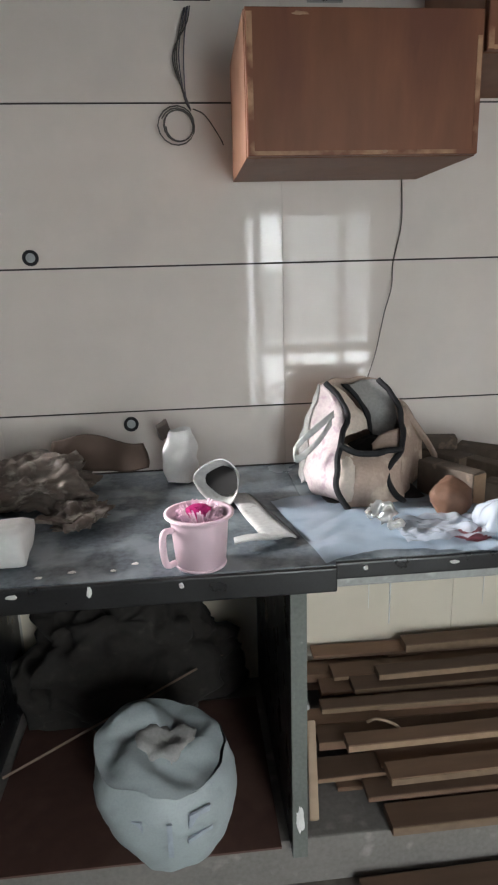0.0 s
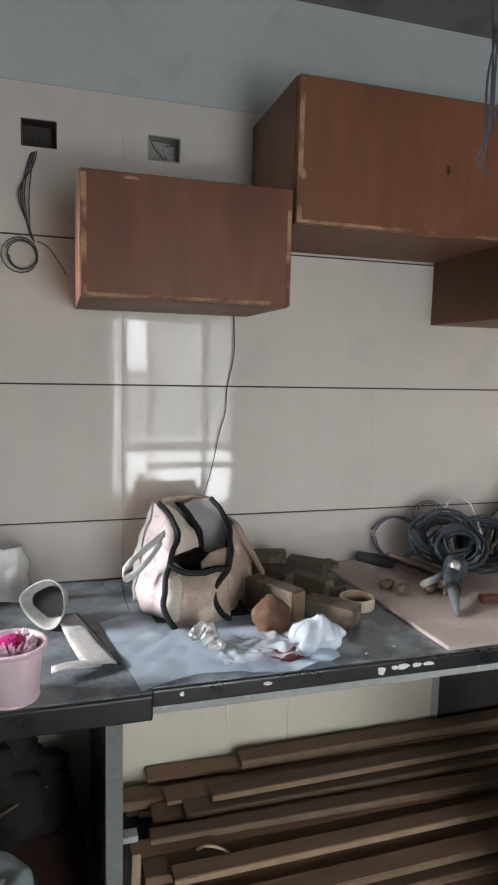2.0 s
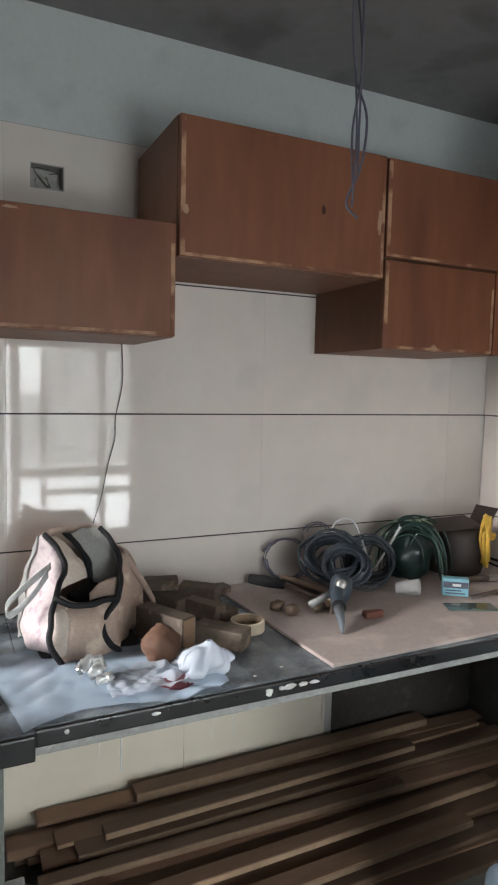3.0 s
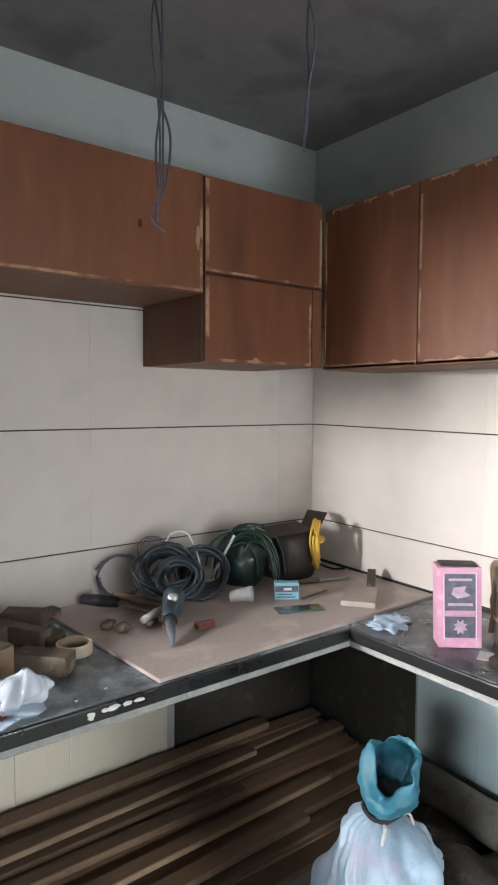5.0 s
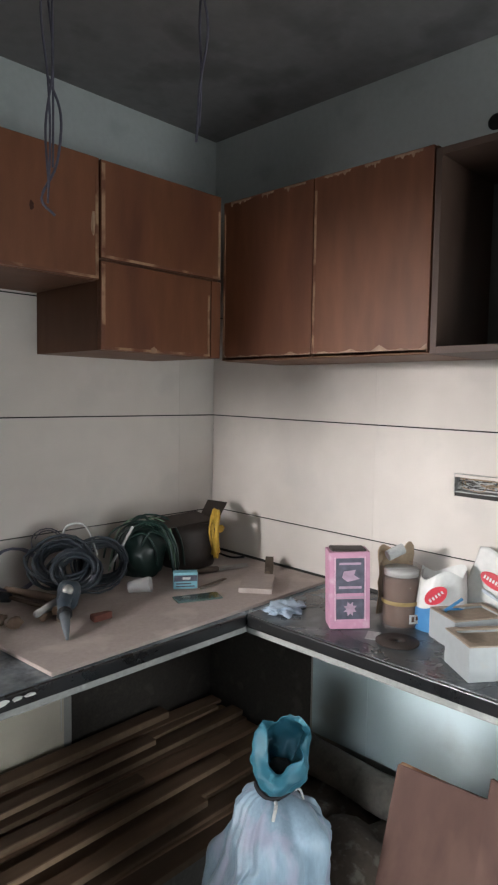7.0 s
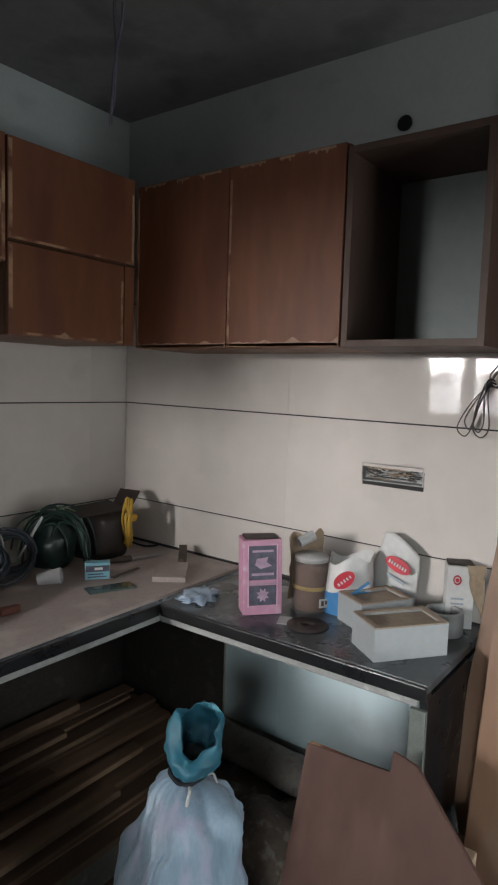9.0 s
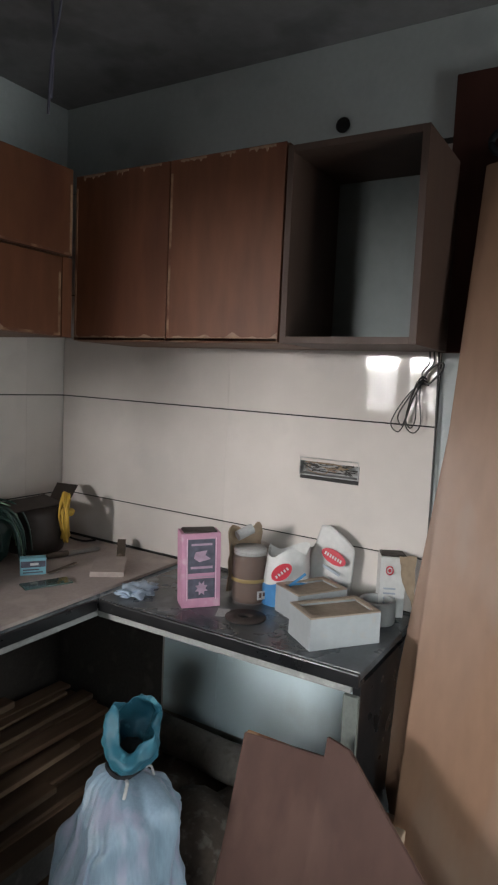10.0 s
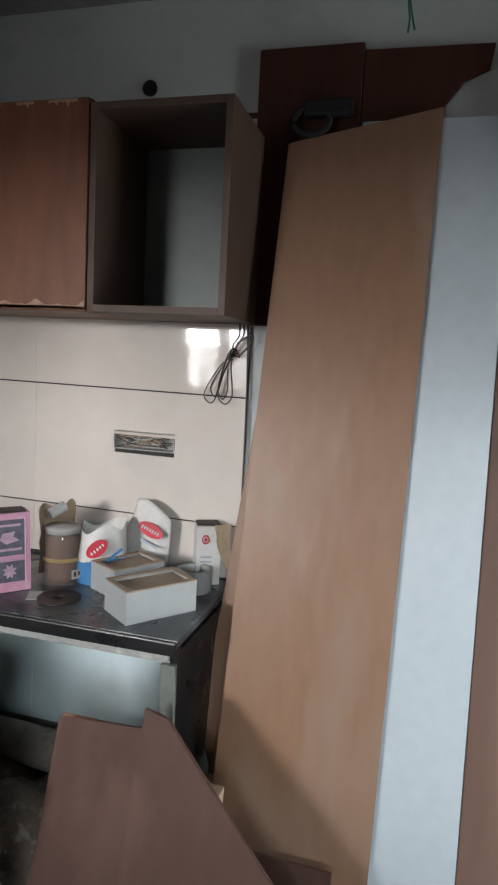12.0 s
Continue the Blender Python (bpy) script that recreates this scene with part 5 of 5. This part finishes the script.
wb.matrix_world = pose(-0.265, -0.52, ZB, 0, 0, 38)
single("wooden_wedge", prism([(-0.04, 0), (0.04, 0), (0.035, 0.045), (-0.02, 0.02)], 0.03, "y"), DARKWOOD, "small dark wooden wedge behind the block", "wedge").matrix_world = pose(-0.085, -0.43, ZB, 0, 0, 40)

# ---- on the short counter ----
DULL_PINK = material("faded_pink_print", (0.40, 0.27, 0.35), 0.6, grain=60, patch=20, vary=0.25)
pink = thing("pink_carton", "pink printed cement carton standing open on the counter", "carton", (-0.325, -0.935, ZC), (0, -1.5, -43))
pink.scale = (0.90, 1, 1)
part("carton", crumple(box((-0.064, -0.035, 0.0), (0.064, 0.035, 0.222), 0.003), 0.003, 9, 2), PINKCARD, pink)
part("torn_mouth", crumple(box((-0.055, -0.028, 0.221), (0.055, 0.028, 0.229), 0.002), 0.008, 26, 5), DARKCARD, pink, "torn dark opening")
part("label_panel", box((-0.044, -0.0375, 0.105), (0.044, -0.0350, 0.205), 0), DARKPRINT, pink)
part("label_panel", box((-0.044, -0.0375, 0.030), (0.044, -0.0350, 0.088), 0), DARKPRINT, pink)
part("picture", prism([(-0.026, 0.0), (-0.008, -0.012), (0.030, -0.004), (0.012, 0.008), (0.018, 0.022), (-0.02, 0.018)], 0.0012, "y"), DULL_PINK, pink).matrix_local = pose(0, -0.0388, 0.150)
part("star", prism([((0.022 if k % 2 else 0.013) * math.cos(k * math.pi / 8), (0.022 if k % 2 else 0.013) * math.sin(k * math.pi / 8)) for k in range(16)], 0.0012, "y"), DULL_PINK, pink).matrix_local = pose(0, -0.0388, 0.060)
for z, w, h in ((0.190, 0.034, 0.006), (0.122, 0.036, 0.007), (0.094, 0.044, 0.004)):
    part("print_bar", box((-w, -0.0392, z - h / 2), (w, -0.0376, z + h / 2), 0), DULL_PINK, pink)
for sx in (-1, 1):
    part("border", box((sx * 0.0475 - 0.001, -0.0378, 0.025), (sx * 0.0475 + 0.001, -0.0352, 0.208), 0), PALE_PINK, pink)

WRAP = clear("dusty_wrap", (0.24, 0.19, 0.17), 0.25, 0.84)
DULLGOLD = material("dull_gold_band", (0.36, 0.25, 0.08), 0.5, grain=60, patch=14, vary=0.2)
jar = thing("plastic_jar", "clear plastic jar of brown powder in a torn bag", "jar", (-0.205, -1.035, ZC), (0, 0, -30))
part("powder", lathe([(0.0, 0.004), (0.048, 0.004), (0.050, 0.02), (0.050, 0.135), (0.0, 0.137)], 32, close=False), BROWNPOW, jar, smooth=True)
part("wall", lathe([(0.054, 0.0), (0.055, 0.004), (0.055, 0.15), (0.050, 0.158)], 32, close=False), CLEARJAR, jar, smooth=True)
part("lid", lathe([(0.0, 0.166), (0.048, 0.166), (0.050, 0.162), (0.050, 0.148), (0.0, 0.146)], 32, close=False), STRAP, jar, "dusty pale screw lid", True)
part("gold_band", lathe([(0.0555, 0.068), (0.0562, 0.070), (0.0562, 0.077), (0.0555, 0.079)], 32, close=False), DULLGOLD, jar)
part("label_mark", box((-0.002, -0.0575, 0.018), (0.034, -0.0555, 0.044), 0), WHITE, jar)
part("label_bar", box((0.004, -0.0585, 0.024), (0.012, -0.0576, 0.039), 0), BROWNPOW, jar)
part("label_bar", box((0.017, -0.0585, 0.028), (0.028, -0.0576, 0.039), 0), BROWNPOW, jar)
part("wrapping", crumple(sheet(36, 14, lambda u, v: Vector(((0.060 + 0.006 * math.sin(4 * 6.28 * u)) * math.cos(2 * math.pi * u), 0.060 * math.sin(2 * math.pi * u), 0.175 * v))), 0.010, 20, 7), WRAP, jar, "torn clear bag round the jar", True)
part("torn_card", crumple(sheet(14, 8, lambda u, v: Vector((-0.05 + 0.11 * u, 0.045 + 0.01 * math.sin(6 * u), 0.02 + 0.19 * v + 0.018 * math.sin(9 * u) * v)), thick=0.002), 0.012, 22, 9), CARDBOARD, jar, "torn brown cardboard behind the jar")
part("rolled_flap", tube([(-0.03, 0.03, 0.195), (0.02, 0.03, 0.215)], 0.016, 12), STRAP, jar, "curled pale flap")

alg = thing("filler_bag", "opened blue and white filler bag with a red oval mark", "bag", (-0.150, -1.135, ZC), (0, 0, -50))


def filler(u, v):
    a = 2 * math.pi * u
    r = 0.075 * (1 - 0.12 * v) * (1 + 0.05 * math.sin(6 * a) * v)
    return Vector((r * math.cos(a), 0.75 * r * math.sin(a), 0.165 * v + 0.014 * v * math.sin(3 * a)))


part("lower_print", crumple(sheet(40, 10, lambda u, v: filler(u, v * 0.45)), 0.012, 12, 3), BLUEPRINT, alg, "blue printed lower half", True)
part("body", crumple(sheet(40, 16, lambda u, v: filler(u, 0.45 + v * 0.55)), 0.012, 12, 3), WHITE, alg, smooth=True)
part("filling", blob((0, 0, 0.13), (0.055, 0.04, 0.012), 0.3, seed=95, detail=3), WHITE, alg)
part("oval_mark", crumple(prism([(0.034 * math.cos(k * math.pi / 12), 0.021 * math.sin(k * math.pi / 12)) for k in range(24)], 0.002, "y"), 0.003, 20, 2), REDPRINT, alg).matrix_local = pose(-0.03, -0.062, 0.112, 0, -40, -12)
for k in range(5):
    part("mark_bar", box((-0.023 + 0.010 * k, -0.002, -0.004), (-0.018 + 0.010 * k, 0.0, 0.004), 0), WHITE, alg).matrix_local = pose(-0.03, -0.0655, 0.112, 0, -40, -12)
part("print_bar", box((-0.03, -0.002, -0.004), (0.03, 0.0, 0.004), 0), BLUEPRINT, alg).matrix_local = pose(0.018, -0.064, 0.09, 0, -35, 6)
tall = thing("filler_bag", "tall white filler bag leaning on the tiled wall", "bag", (-0.045, -1.215, ZC), (0, 10, -90))
part("body", crumple(sheet(20, 20, lambda u, v: Vector(((-0.075 + 0.15 * u) * (1 - 0.15 * v * v), -0.022 * math.sin(math.pi * u) * (1 - 0.5 * v), 0.235 * v - 0.035 * v * abs(u - 0.25) ** 1.5 * 2)), thick=0.006), 0.008, 10, 4), WHITE, tall, smooth=True)
part("oval_mark", prism([(0.042 * math.cos(k * math.pi / 12), 0.021 * math.sin(k * math.pi / 12)) for k in range(24)], 0.002, "y"), REDPRINT, tall).matrix_local = pose(0.012, -0.031, 0.150, -4, 12, 0)
for k in range(7):
    part("mark_bar", box((-0.030 + 0.009 * k, -0.002, -0.005), (-0.025 + 0.009 * k, 0.0, 0.005), 0), WHITE, tall).matrix_local = pose(0.012, -0.0325, 0.150, -4, 12, 0)
part("print_bar", box((-0.030, -0.002, -0.004), (0.030, 0.0, 0.004), 0), INK, tall).matrix_local = pose(0.015, -0.031, 0.108, -4, 12, 0)


def back_box(x, y, z, turn, sx, sy, sz, label):
    """A hollow switch box, with a frame on its open top."""
    b = thing("switch_box", label, "box", (x, y, z), (0, 0, turn), "switch boxes")
    w = 0.004
    part("front_wall", box((-sx / 2, -sy / 2, 0), (sx / 2, -sy / 2 + w, sz), 0.001), PVC, b)
    part("back_wall", box((-sx / 2, sy / 2 - w, 0), (sx / 2, sy / 2, sz), 0.001), PVC, b)
    part("side_wall", box((-sx / 2, -sy / 2 + w, 0), (-sx / 2 + w, sy / 2 - w, sz), 0.001), PVC, b)
    part("side_wall", box((sx / 2 - w, -sy / 2 + w, 0), (sx / 2, sy / 2 - w, sz), 0.001), PVC, b)
    part("bottom", box((-sx / 2 + w, -sy / 2 + w, 0), (sx / 2 - w, sy / 2 - w, w), 0), PVC, b)
    rim = bmesh.new()
    k = 0.016
    for lo, hi in (((-sx / 2, -sy / 2, sz), (sx / 2, -sy / 2 + k, sz + 0.004)), ((-sx / 2, sy / 2 - k, sz), (sx / 2, sy / 2, sz + 0.004)), ((-sx / 2, -sy / 2 + k, sz), (-sx / 2 + k, sy / 2 - k, sz + 0.004)), ((sx / 2 - k, -sy / 2 + k, sz), (sx / 2, sy / 2 - k, sz + 0.004))):
        box(lo, hi, 0.0008, rim)
    part("rim", rim, DUSTBROWN, b, "brown dust on the rim")
    part("dust_bed", crumple(box((-sx / 2 + w, -sy / 2 + w, sz - 0.022), (sx / 2 - w, sy / 2 - w, sz - 0.010), 0), 0.002, 40, 2), DUSTBROWN, b, "brown dust lying in the recess")
    return b


back_box(-0.315, -1.365, ZC, -37.5, 0.205, 0.125, 0.082, "grey-white plastic switch box with a dusty recess")
back_box(-0.185, -1.235, ZC, -30, 0.17, 0.12, 0.078, "grey-white plastic switch box set behind another")
ring = single("pipe_ring", lathe([(0.050, 0.0), (0.052, 0.003), (0.052, 0.062), (0.049, 0.065), (0.042, 0.065), (0.040, 0.06), (0.040, 0.004), (0.050, 0.0)], 36, close=False), GREYRING, "short grey pipe ring standing on the counter", "ring", True)
ring.location = (-0.125, -1.415, ZC)
car = thing("torn_carton", "torn white carton with a red stamp and small print", "carton", (-0.048, -1.425, ZC), (0, 0, -62))
car.scale = (0.82, 1, 1)
part("carton", crumple(box((-0.045, -0.030, 0), (0.045, 0.030, 0.180), 0.002), 0.003, 12, 6), WHITE, car)
part("torn_flap", crumple(sheet(8, 8, lambda u, v: Vector((0.02 + 0.055 * u, -0.033 - 0.012 * v, 0.185 - 0.11 * v * (0.4 + u))), thick=0.002), 0.008, 25, 3), CARDBOARD, car)
part("mouth", crumple(box((-0.042, -0.026, 0.179), (0.042, 0.026, 0.186), 0.001), 0.006, 30, 1), DARKCARD, car)
part("stamp", tube([(-0.012 + 0.012 * math.cos(a), -0.0325, 0.140 + 0.012 * math.sin(a)) for a in (i * math.pi / 9 for i in range(19))], 0.0022, 5), REDPRINT, car)
part("stamp_core", prism([(0.006 * math.cos(k * 0.785), 0.006 * math.sin(k * 0.785)) for k in range(8)], 0.001, "y"), REDPRINT, car).matrix_local = pose(-0.012, -0.034, 0.140)
for k in range(5):
    part("print_bar", box((-0.030, -0.0335, 0.028 + 0.014 * k), (0.012, -0.032, 0.033 + 0.014 * k), 0), INK, car)
disc = thing("grinding_disc", "dusty dark grinding disc lying flat", "disc", (-0.335, -1.105, ZC))
part("disc", lathe([(0.010, 0.001), (0.058, 0.001), (0.058, 0.004), (0.024, 0.0055), (0.010, 0.0045), (0.010, 0.001)], 40, close=False), DARKCARD, disc, smooth=True)
part("hub_ring", lathe([(0.020, 0.0055), (0.024, 0.0065), (0.026, 0.0055)], 32, close=False), DARKCARD, disc, smooth=True)
single("card_scrap", box((-0.03, -0.018, 0), (0.03, 0.018, 0.0015), 0), STRAP, "small pale card on the granite", "card").matrix_world = pose(-0.345, -1.035, ZC + 0.0005, 0, 0, 25)
single("foil_scrap", crumple(blob((-0.365, -0.735, ZC + 0.012), (0.055, 0.04, 0.016), 0.7, seed=97), 0.01, 40, 2), FILM, "crumpled dusty plastic wrapper on the granite", "wrapper", True)

# ---- wall fittings and wires ----
def recessed_box(axis, a0, a1, z0, z1, label, seed, mat=STEEL, wires=True):
    """A switch box set into the wall: thin walls, a back, and cut wire ends."""
    b = thing("wall_box", label, "switch box", group="wall boxes")
    def bx(name, lo, hi, mt):
        (p0, d0, q0), (p1, d1, q1) = lo, hi
        if axis == "y":
            part(name, box((p0, d0, q0), (p1, d1, q1), 0), mt, b)
        else:
            part(name, box((d0, p0, q0), (d1, p1, q1), 0), mt, b)
    w = 0.003
    bx("back", (a0, 0.048, z0), (a1, 0.050, z1), mat)
    bx("side", (a0, 0.0, z0), (a0 + w, 0.048, z1), mat)
    bx("side", (a1 - w, 0.0, z0), (a1, 0.048, z1), mat)
    bx("side", (a0 + w, 0.0, z0), (a1 - w, 0.048, z0 + w), mat)
    bx("side", (a0 + w, 0.0, z1 - w), (a1 - w, 0.048, z1), mat)
    r = random.Random(seed)
    if wires:
        for k in range(wires):
            p = [(r.uniform(a0 + 0.01, a1 - 0.01), r.uniform(0.004, 0.04), r.uniform(z0 + 0.006, z1 - 0.006)) for _ in range(5)]
            if axis == "x":
                p = [(d, a, z) for a, d, z in p]
            part("wire_end", tube(smooth_line(p, 5), 0.0018, 5), (WIRE, STRAP, CARDBOARD)[k % 3], b)
    return b


recessed_box("y", -2.046, -1.955, 2.049, 2.119, "recessed dark switch box, its wires hanging out", 3, DARKCARD, 0)
recessed_box("y", -1.714, -1.622, 2.048, 2.116, "recessed steel switch box, empty", 5, STEEL, 2)
recessed_box("x", -1.287, -1.085, 1.224, 1.282, "long recessed switch box stuffed with wires", 8, STRAP, 16)
# no recess here: a shallow black disc carries the hole's shade
single("pipe_hole_disc", lathe([(0.0, 0.001), (0.017, 0.002), (0.0205, 0.0), (0.023, 0.008)], 24, close=False), DARKIN, "dark disc on the painted wall standing for a shaded pipe hole", "pipe", True).matrix_world = pose(0.0115, -1.167, 2.296, 0, -90, 0)
for x, z in ((-2.452, 1.453), (-2.224, 0.994)):
    p = thing("pipe_stub", "capped dark pipe stub in the tiled wall", "pipe", (x, -0.001, z), (90, 0, 0), "pipe stubs")
    part("rim", lathe([(0.012, 0.0), (0.0205, 0.0), (0.0205, 0.010), (0.0165, 0.012), (0.012, 0.002)], 24, close=False), BLACK, p, smooth=True)
    part("cap", lathe([(0.0, 0.006), (0.0125, 0.005)], 20, close=False), PVC, p)
bundle = thing("wire_bundle", "bundle of thin grey wires hanging from the wall box", "wire", (0, 0, 0))
for k in range(5):
    d = 0.004 * k
    part("wire", tube(smooth_line([(-2.01 + d * 0.4, 0.02, 2.07), (-2.03 + d, -0.012 - d * 0.3, 2.0), (-2.045 + d * (1.5 if k % 2 else -0.6), -0.012 - d * 0.4, 1.92), (-2.03 + d * 0.3, -0.014, 1.83), (-2.015, -0.016 - d * 0.2, 1.80)]), 0.0017, 5), PALEWIRE if k % 2 else WIRE, bundle, smooth=True)
part("loop", coil((-2.045, -0.018, 1.765), (0.05, -1, 0.0), 0.045, 4, 0.0018, 0.006, 3, squash=1.0), WIRE, bundle, smooth=True)
part("tail", tube(smooth_line([(-2.01, -0.014, 1.805), (-1.98, -0.012, 1.79), (-1.945, -0.012, 1.74), (-1.935, -0.012, 1.72)]), 0.0017, 5), WIRE, bundle, smooth=True)
single("thin_wire", tube(smooth_line([(-1.458, -0.006, 1.632), (-1.455, -0.006, 1.52), (-1.475, -0.006, 1.42), (-1.478, -0.007, 1.35), (-1.497, -0.008, 1.28), (-1.52, -0.010, 1.17), (-1.545, -0.02, 1.10)]), 0.0016, 6), WIRE, "thin dark wire running down the tiles", "wire", True)
knot = thing("wire_knot", "tangled dark wires hanging below the open cabinet", "wire")
part("drop", tube(smooth_line([(-0.012, -1.508, 1.62), (-0.010, -1.513, 1.45), (-0.010, -1.515, 1.25), (-0.010, -1.516, 0.90)]), 0.003, 6), WIRE, knot, smooth=True)
for dy, dx in ((0.0, 0.0), (0.010, -0.006)):
    part("strand", tube(smooth_line([(-0.02 + dx, -1.497 + dy, 1.622), (-0.024 + dx, -1.499 + dy, 1.59), (-0.02, -1.478 + dy, 1.562), (-0.02, -1.470, 1.535)]), 0.0026, 6), WIRE, knot, smooth=True)
for k, (low_y, low_z, wide) in enumerate(((-1.405, 1.388, 0.020), (-1.418, 1.408, 0.012), (-1.452, 1.388, 0.022), (-1.446, 1.402, 0.014))):
    top_y, d = -1.470 + 0.004 * k, 0.004 * k
    part("loop", tube(smooth_line([(-0.018 - d, top_y, 1.538), (-0.022 - d, (top_y + low_y) / 2 + wide * 0.6, 1.49), (-0.02 - d, low_y + wide, low_z + 0.028), (-0.018 - d, low_y, low_z), (-0.02 - d, low_y - wide, low_z + 0.026), (-0.022 - d, (top_y + low_y) / 2 - wide * 0.5, 1.49), (-0.018 - d, top_y - 0.004, 1.538)]), 0.0019, 6), WIRE, knot, smooth=True)
part("loop", tube(smooth_line([(-0.02, -1.468, 1.540), (-0.03, -1.495, 1.575), (-0.028, -1.526, 1.590), (-0.026, -1.520, 1.565), (-0.024, -1.490, 1.532), (-0.02, -1.470, 1.530)]), 0.0030, 6), WIRE, knot, smooth=True)
for k in range(3):
    part("wrap", tube(smooth_line([(-0.012, -1.478 - 0.004 * k, 1.545 - 0.009 * k), (-0.030, -1.472, 1.550 - 0.009 * k), (-0.030, -1.462, 1.540 - 0.009 * k), (-0.012, -1.464, 1.536 - 0.009 * k)]), 0.0026, 6), BLACK, knot, smooth=True)


def hanging(label, x, y, z_end, n, seed, mat, loop=0.0):
    """Wires dropping from the ceiling."""
    top = thing("ceiling_wire", label, "wire", (x, y, CEILING), group="ceiling wires")
    r = random.Random(seed)
    for k in range(n):
        pts = [(r.uniform(-0.008, 0.008), r.uniform(-0.008, 0.008), 0.0)]
        for j in range(1, 6):
            pts.append((r.uniform(-0.012, 0.012) + 0.006 * k, r.uniform(-0.012, 0.012), (z_end - CEILING) * j / 5 * (1 - 0.06 * k)))
        part("strand", tube(smooth_line(pts, 5), 0.0026, 5), mat, top, smooth=True)
    if loop:
        part("bent_end", tube(smooth_line([(0.005, 0, loop + 0.05 - CEILING), (0.035, 0.0, loop - 0.02 - CEILING), (0.03, 0.01, loop - 0.12 - CEILING), (-0.01, 0.0, loop - 0.20 - CEILING), (0.02, 0.0, z_end - CEILING - 0.02)]), 0.0030, 5), mat, top, smooth=True)
    return top


hanging("twisted pair of dusty wires hanging from the ceiling", -1.145, -0.72, 1.90, 3, 4, PALEWIRE, 2.11)
hanging("thin dusty wires hanging from the ceiling", -0.985, -1.02, 1.99, 2, 9, PALEWIRE)
hanging("thin green wires hanging by the dark board", -0.06, -1.905, 2.36, 2, 12, GREENISH)


# ---- tiles, piece by piece ----
DROP = 0.0105  # the east wall's courses sink slightly away from the corner


def lay(parent, mat, axis, columns, courses, gap_v, gap_h, holes=(), drop=0.0):
    """Tiles as objects of their own, alike ones on one mesh."""
    cache = {}
    for c0, c1 in columns:
        for z0, z1 in courses:
            cut = any(h[0] < c1 and h[1] > c0 and h[2] < z1 and h[3] > z0 for h in holes)
            key = (round(c1 - c0, 4), round(z1 - z0, 4), (c0, z0) if cut else 0)
            if key not in cache:
                own = [(h[0] - c0, h[1] - c0, h[2] - z0, h[3] - z0) for h in holes] if cut else []
                bm = holed(axis, gap_v / 2, c1 - c0 - gap_v / 2, gap_h / 2, z1 - z0 - gap_h / 2, 0.0, 0.009, own, 0.0006)
                me = bpy.data.meshes.new("tile")
                bm.to_mesh(me)
                bm.free()
                me.materials.append(mat)
                cache[key] = me
            ob = new("tile", cache[key])
            ob.parent = parent
            if axis == "y":
                ob.matrix_world = pose(c0, 0, z0)
            else:
                ob.matrix_world = pose(0, c0, z0 + drop * c0, math.degrees(math.atan(drop)), 0, 0)


COURSES = [(ZC + 0.001, 1.029), (1.029, 1.424), (1.424, 1.822), (1.822, 2.212)]
COURSES_E = [(ZC + 0.016, 1.033), (1.033, 1.424), (1.424, 1.822), (1.822, 2.212)]
lay(wall_north, TILE, "y", [(-2.945, -2.583), (-2.583, -1.783), (-1.783, -0.983), (-0.983, -0.183), (-0.183, 0.009)], COURSES, 0.0003, 0.0045, HOLES_N)
lay(wall_east, TILE, "x", [(-0.8, -0.0005), (-1.510, -0.8)], COURSES_E, 0.0004, 0.0045, HOLES_E, DROP)
lay(wall_north, TILE_LOW, "y", [(-2.6, -1.88), (-1.843, -1.243), (-1.243, -0.70)], [(0.132, 0.79)], 0.001, 0.002)
lay(wall_east, TILE_COOL, "x", [(-0.8, -0.56), (-1.478, -0.8)], [(0.262, 0.79)], 0.001, 0.002)
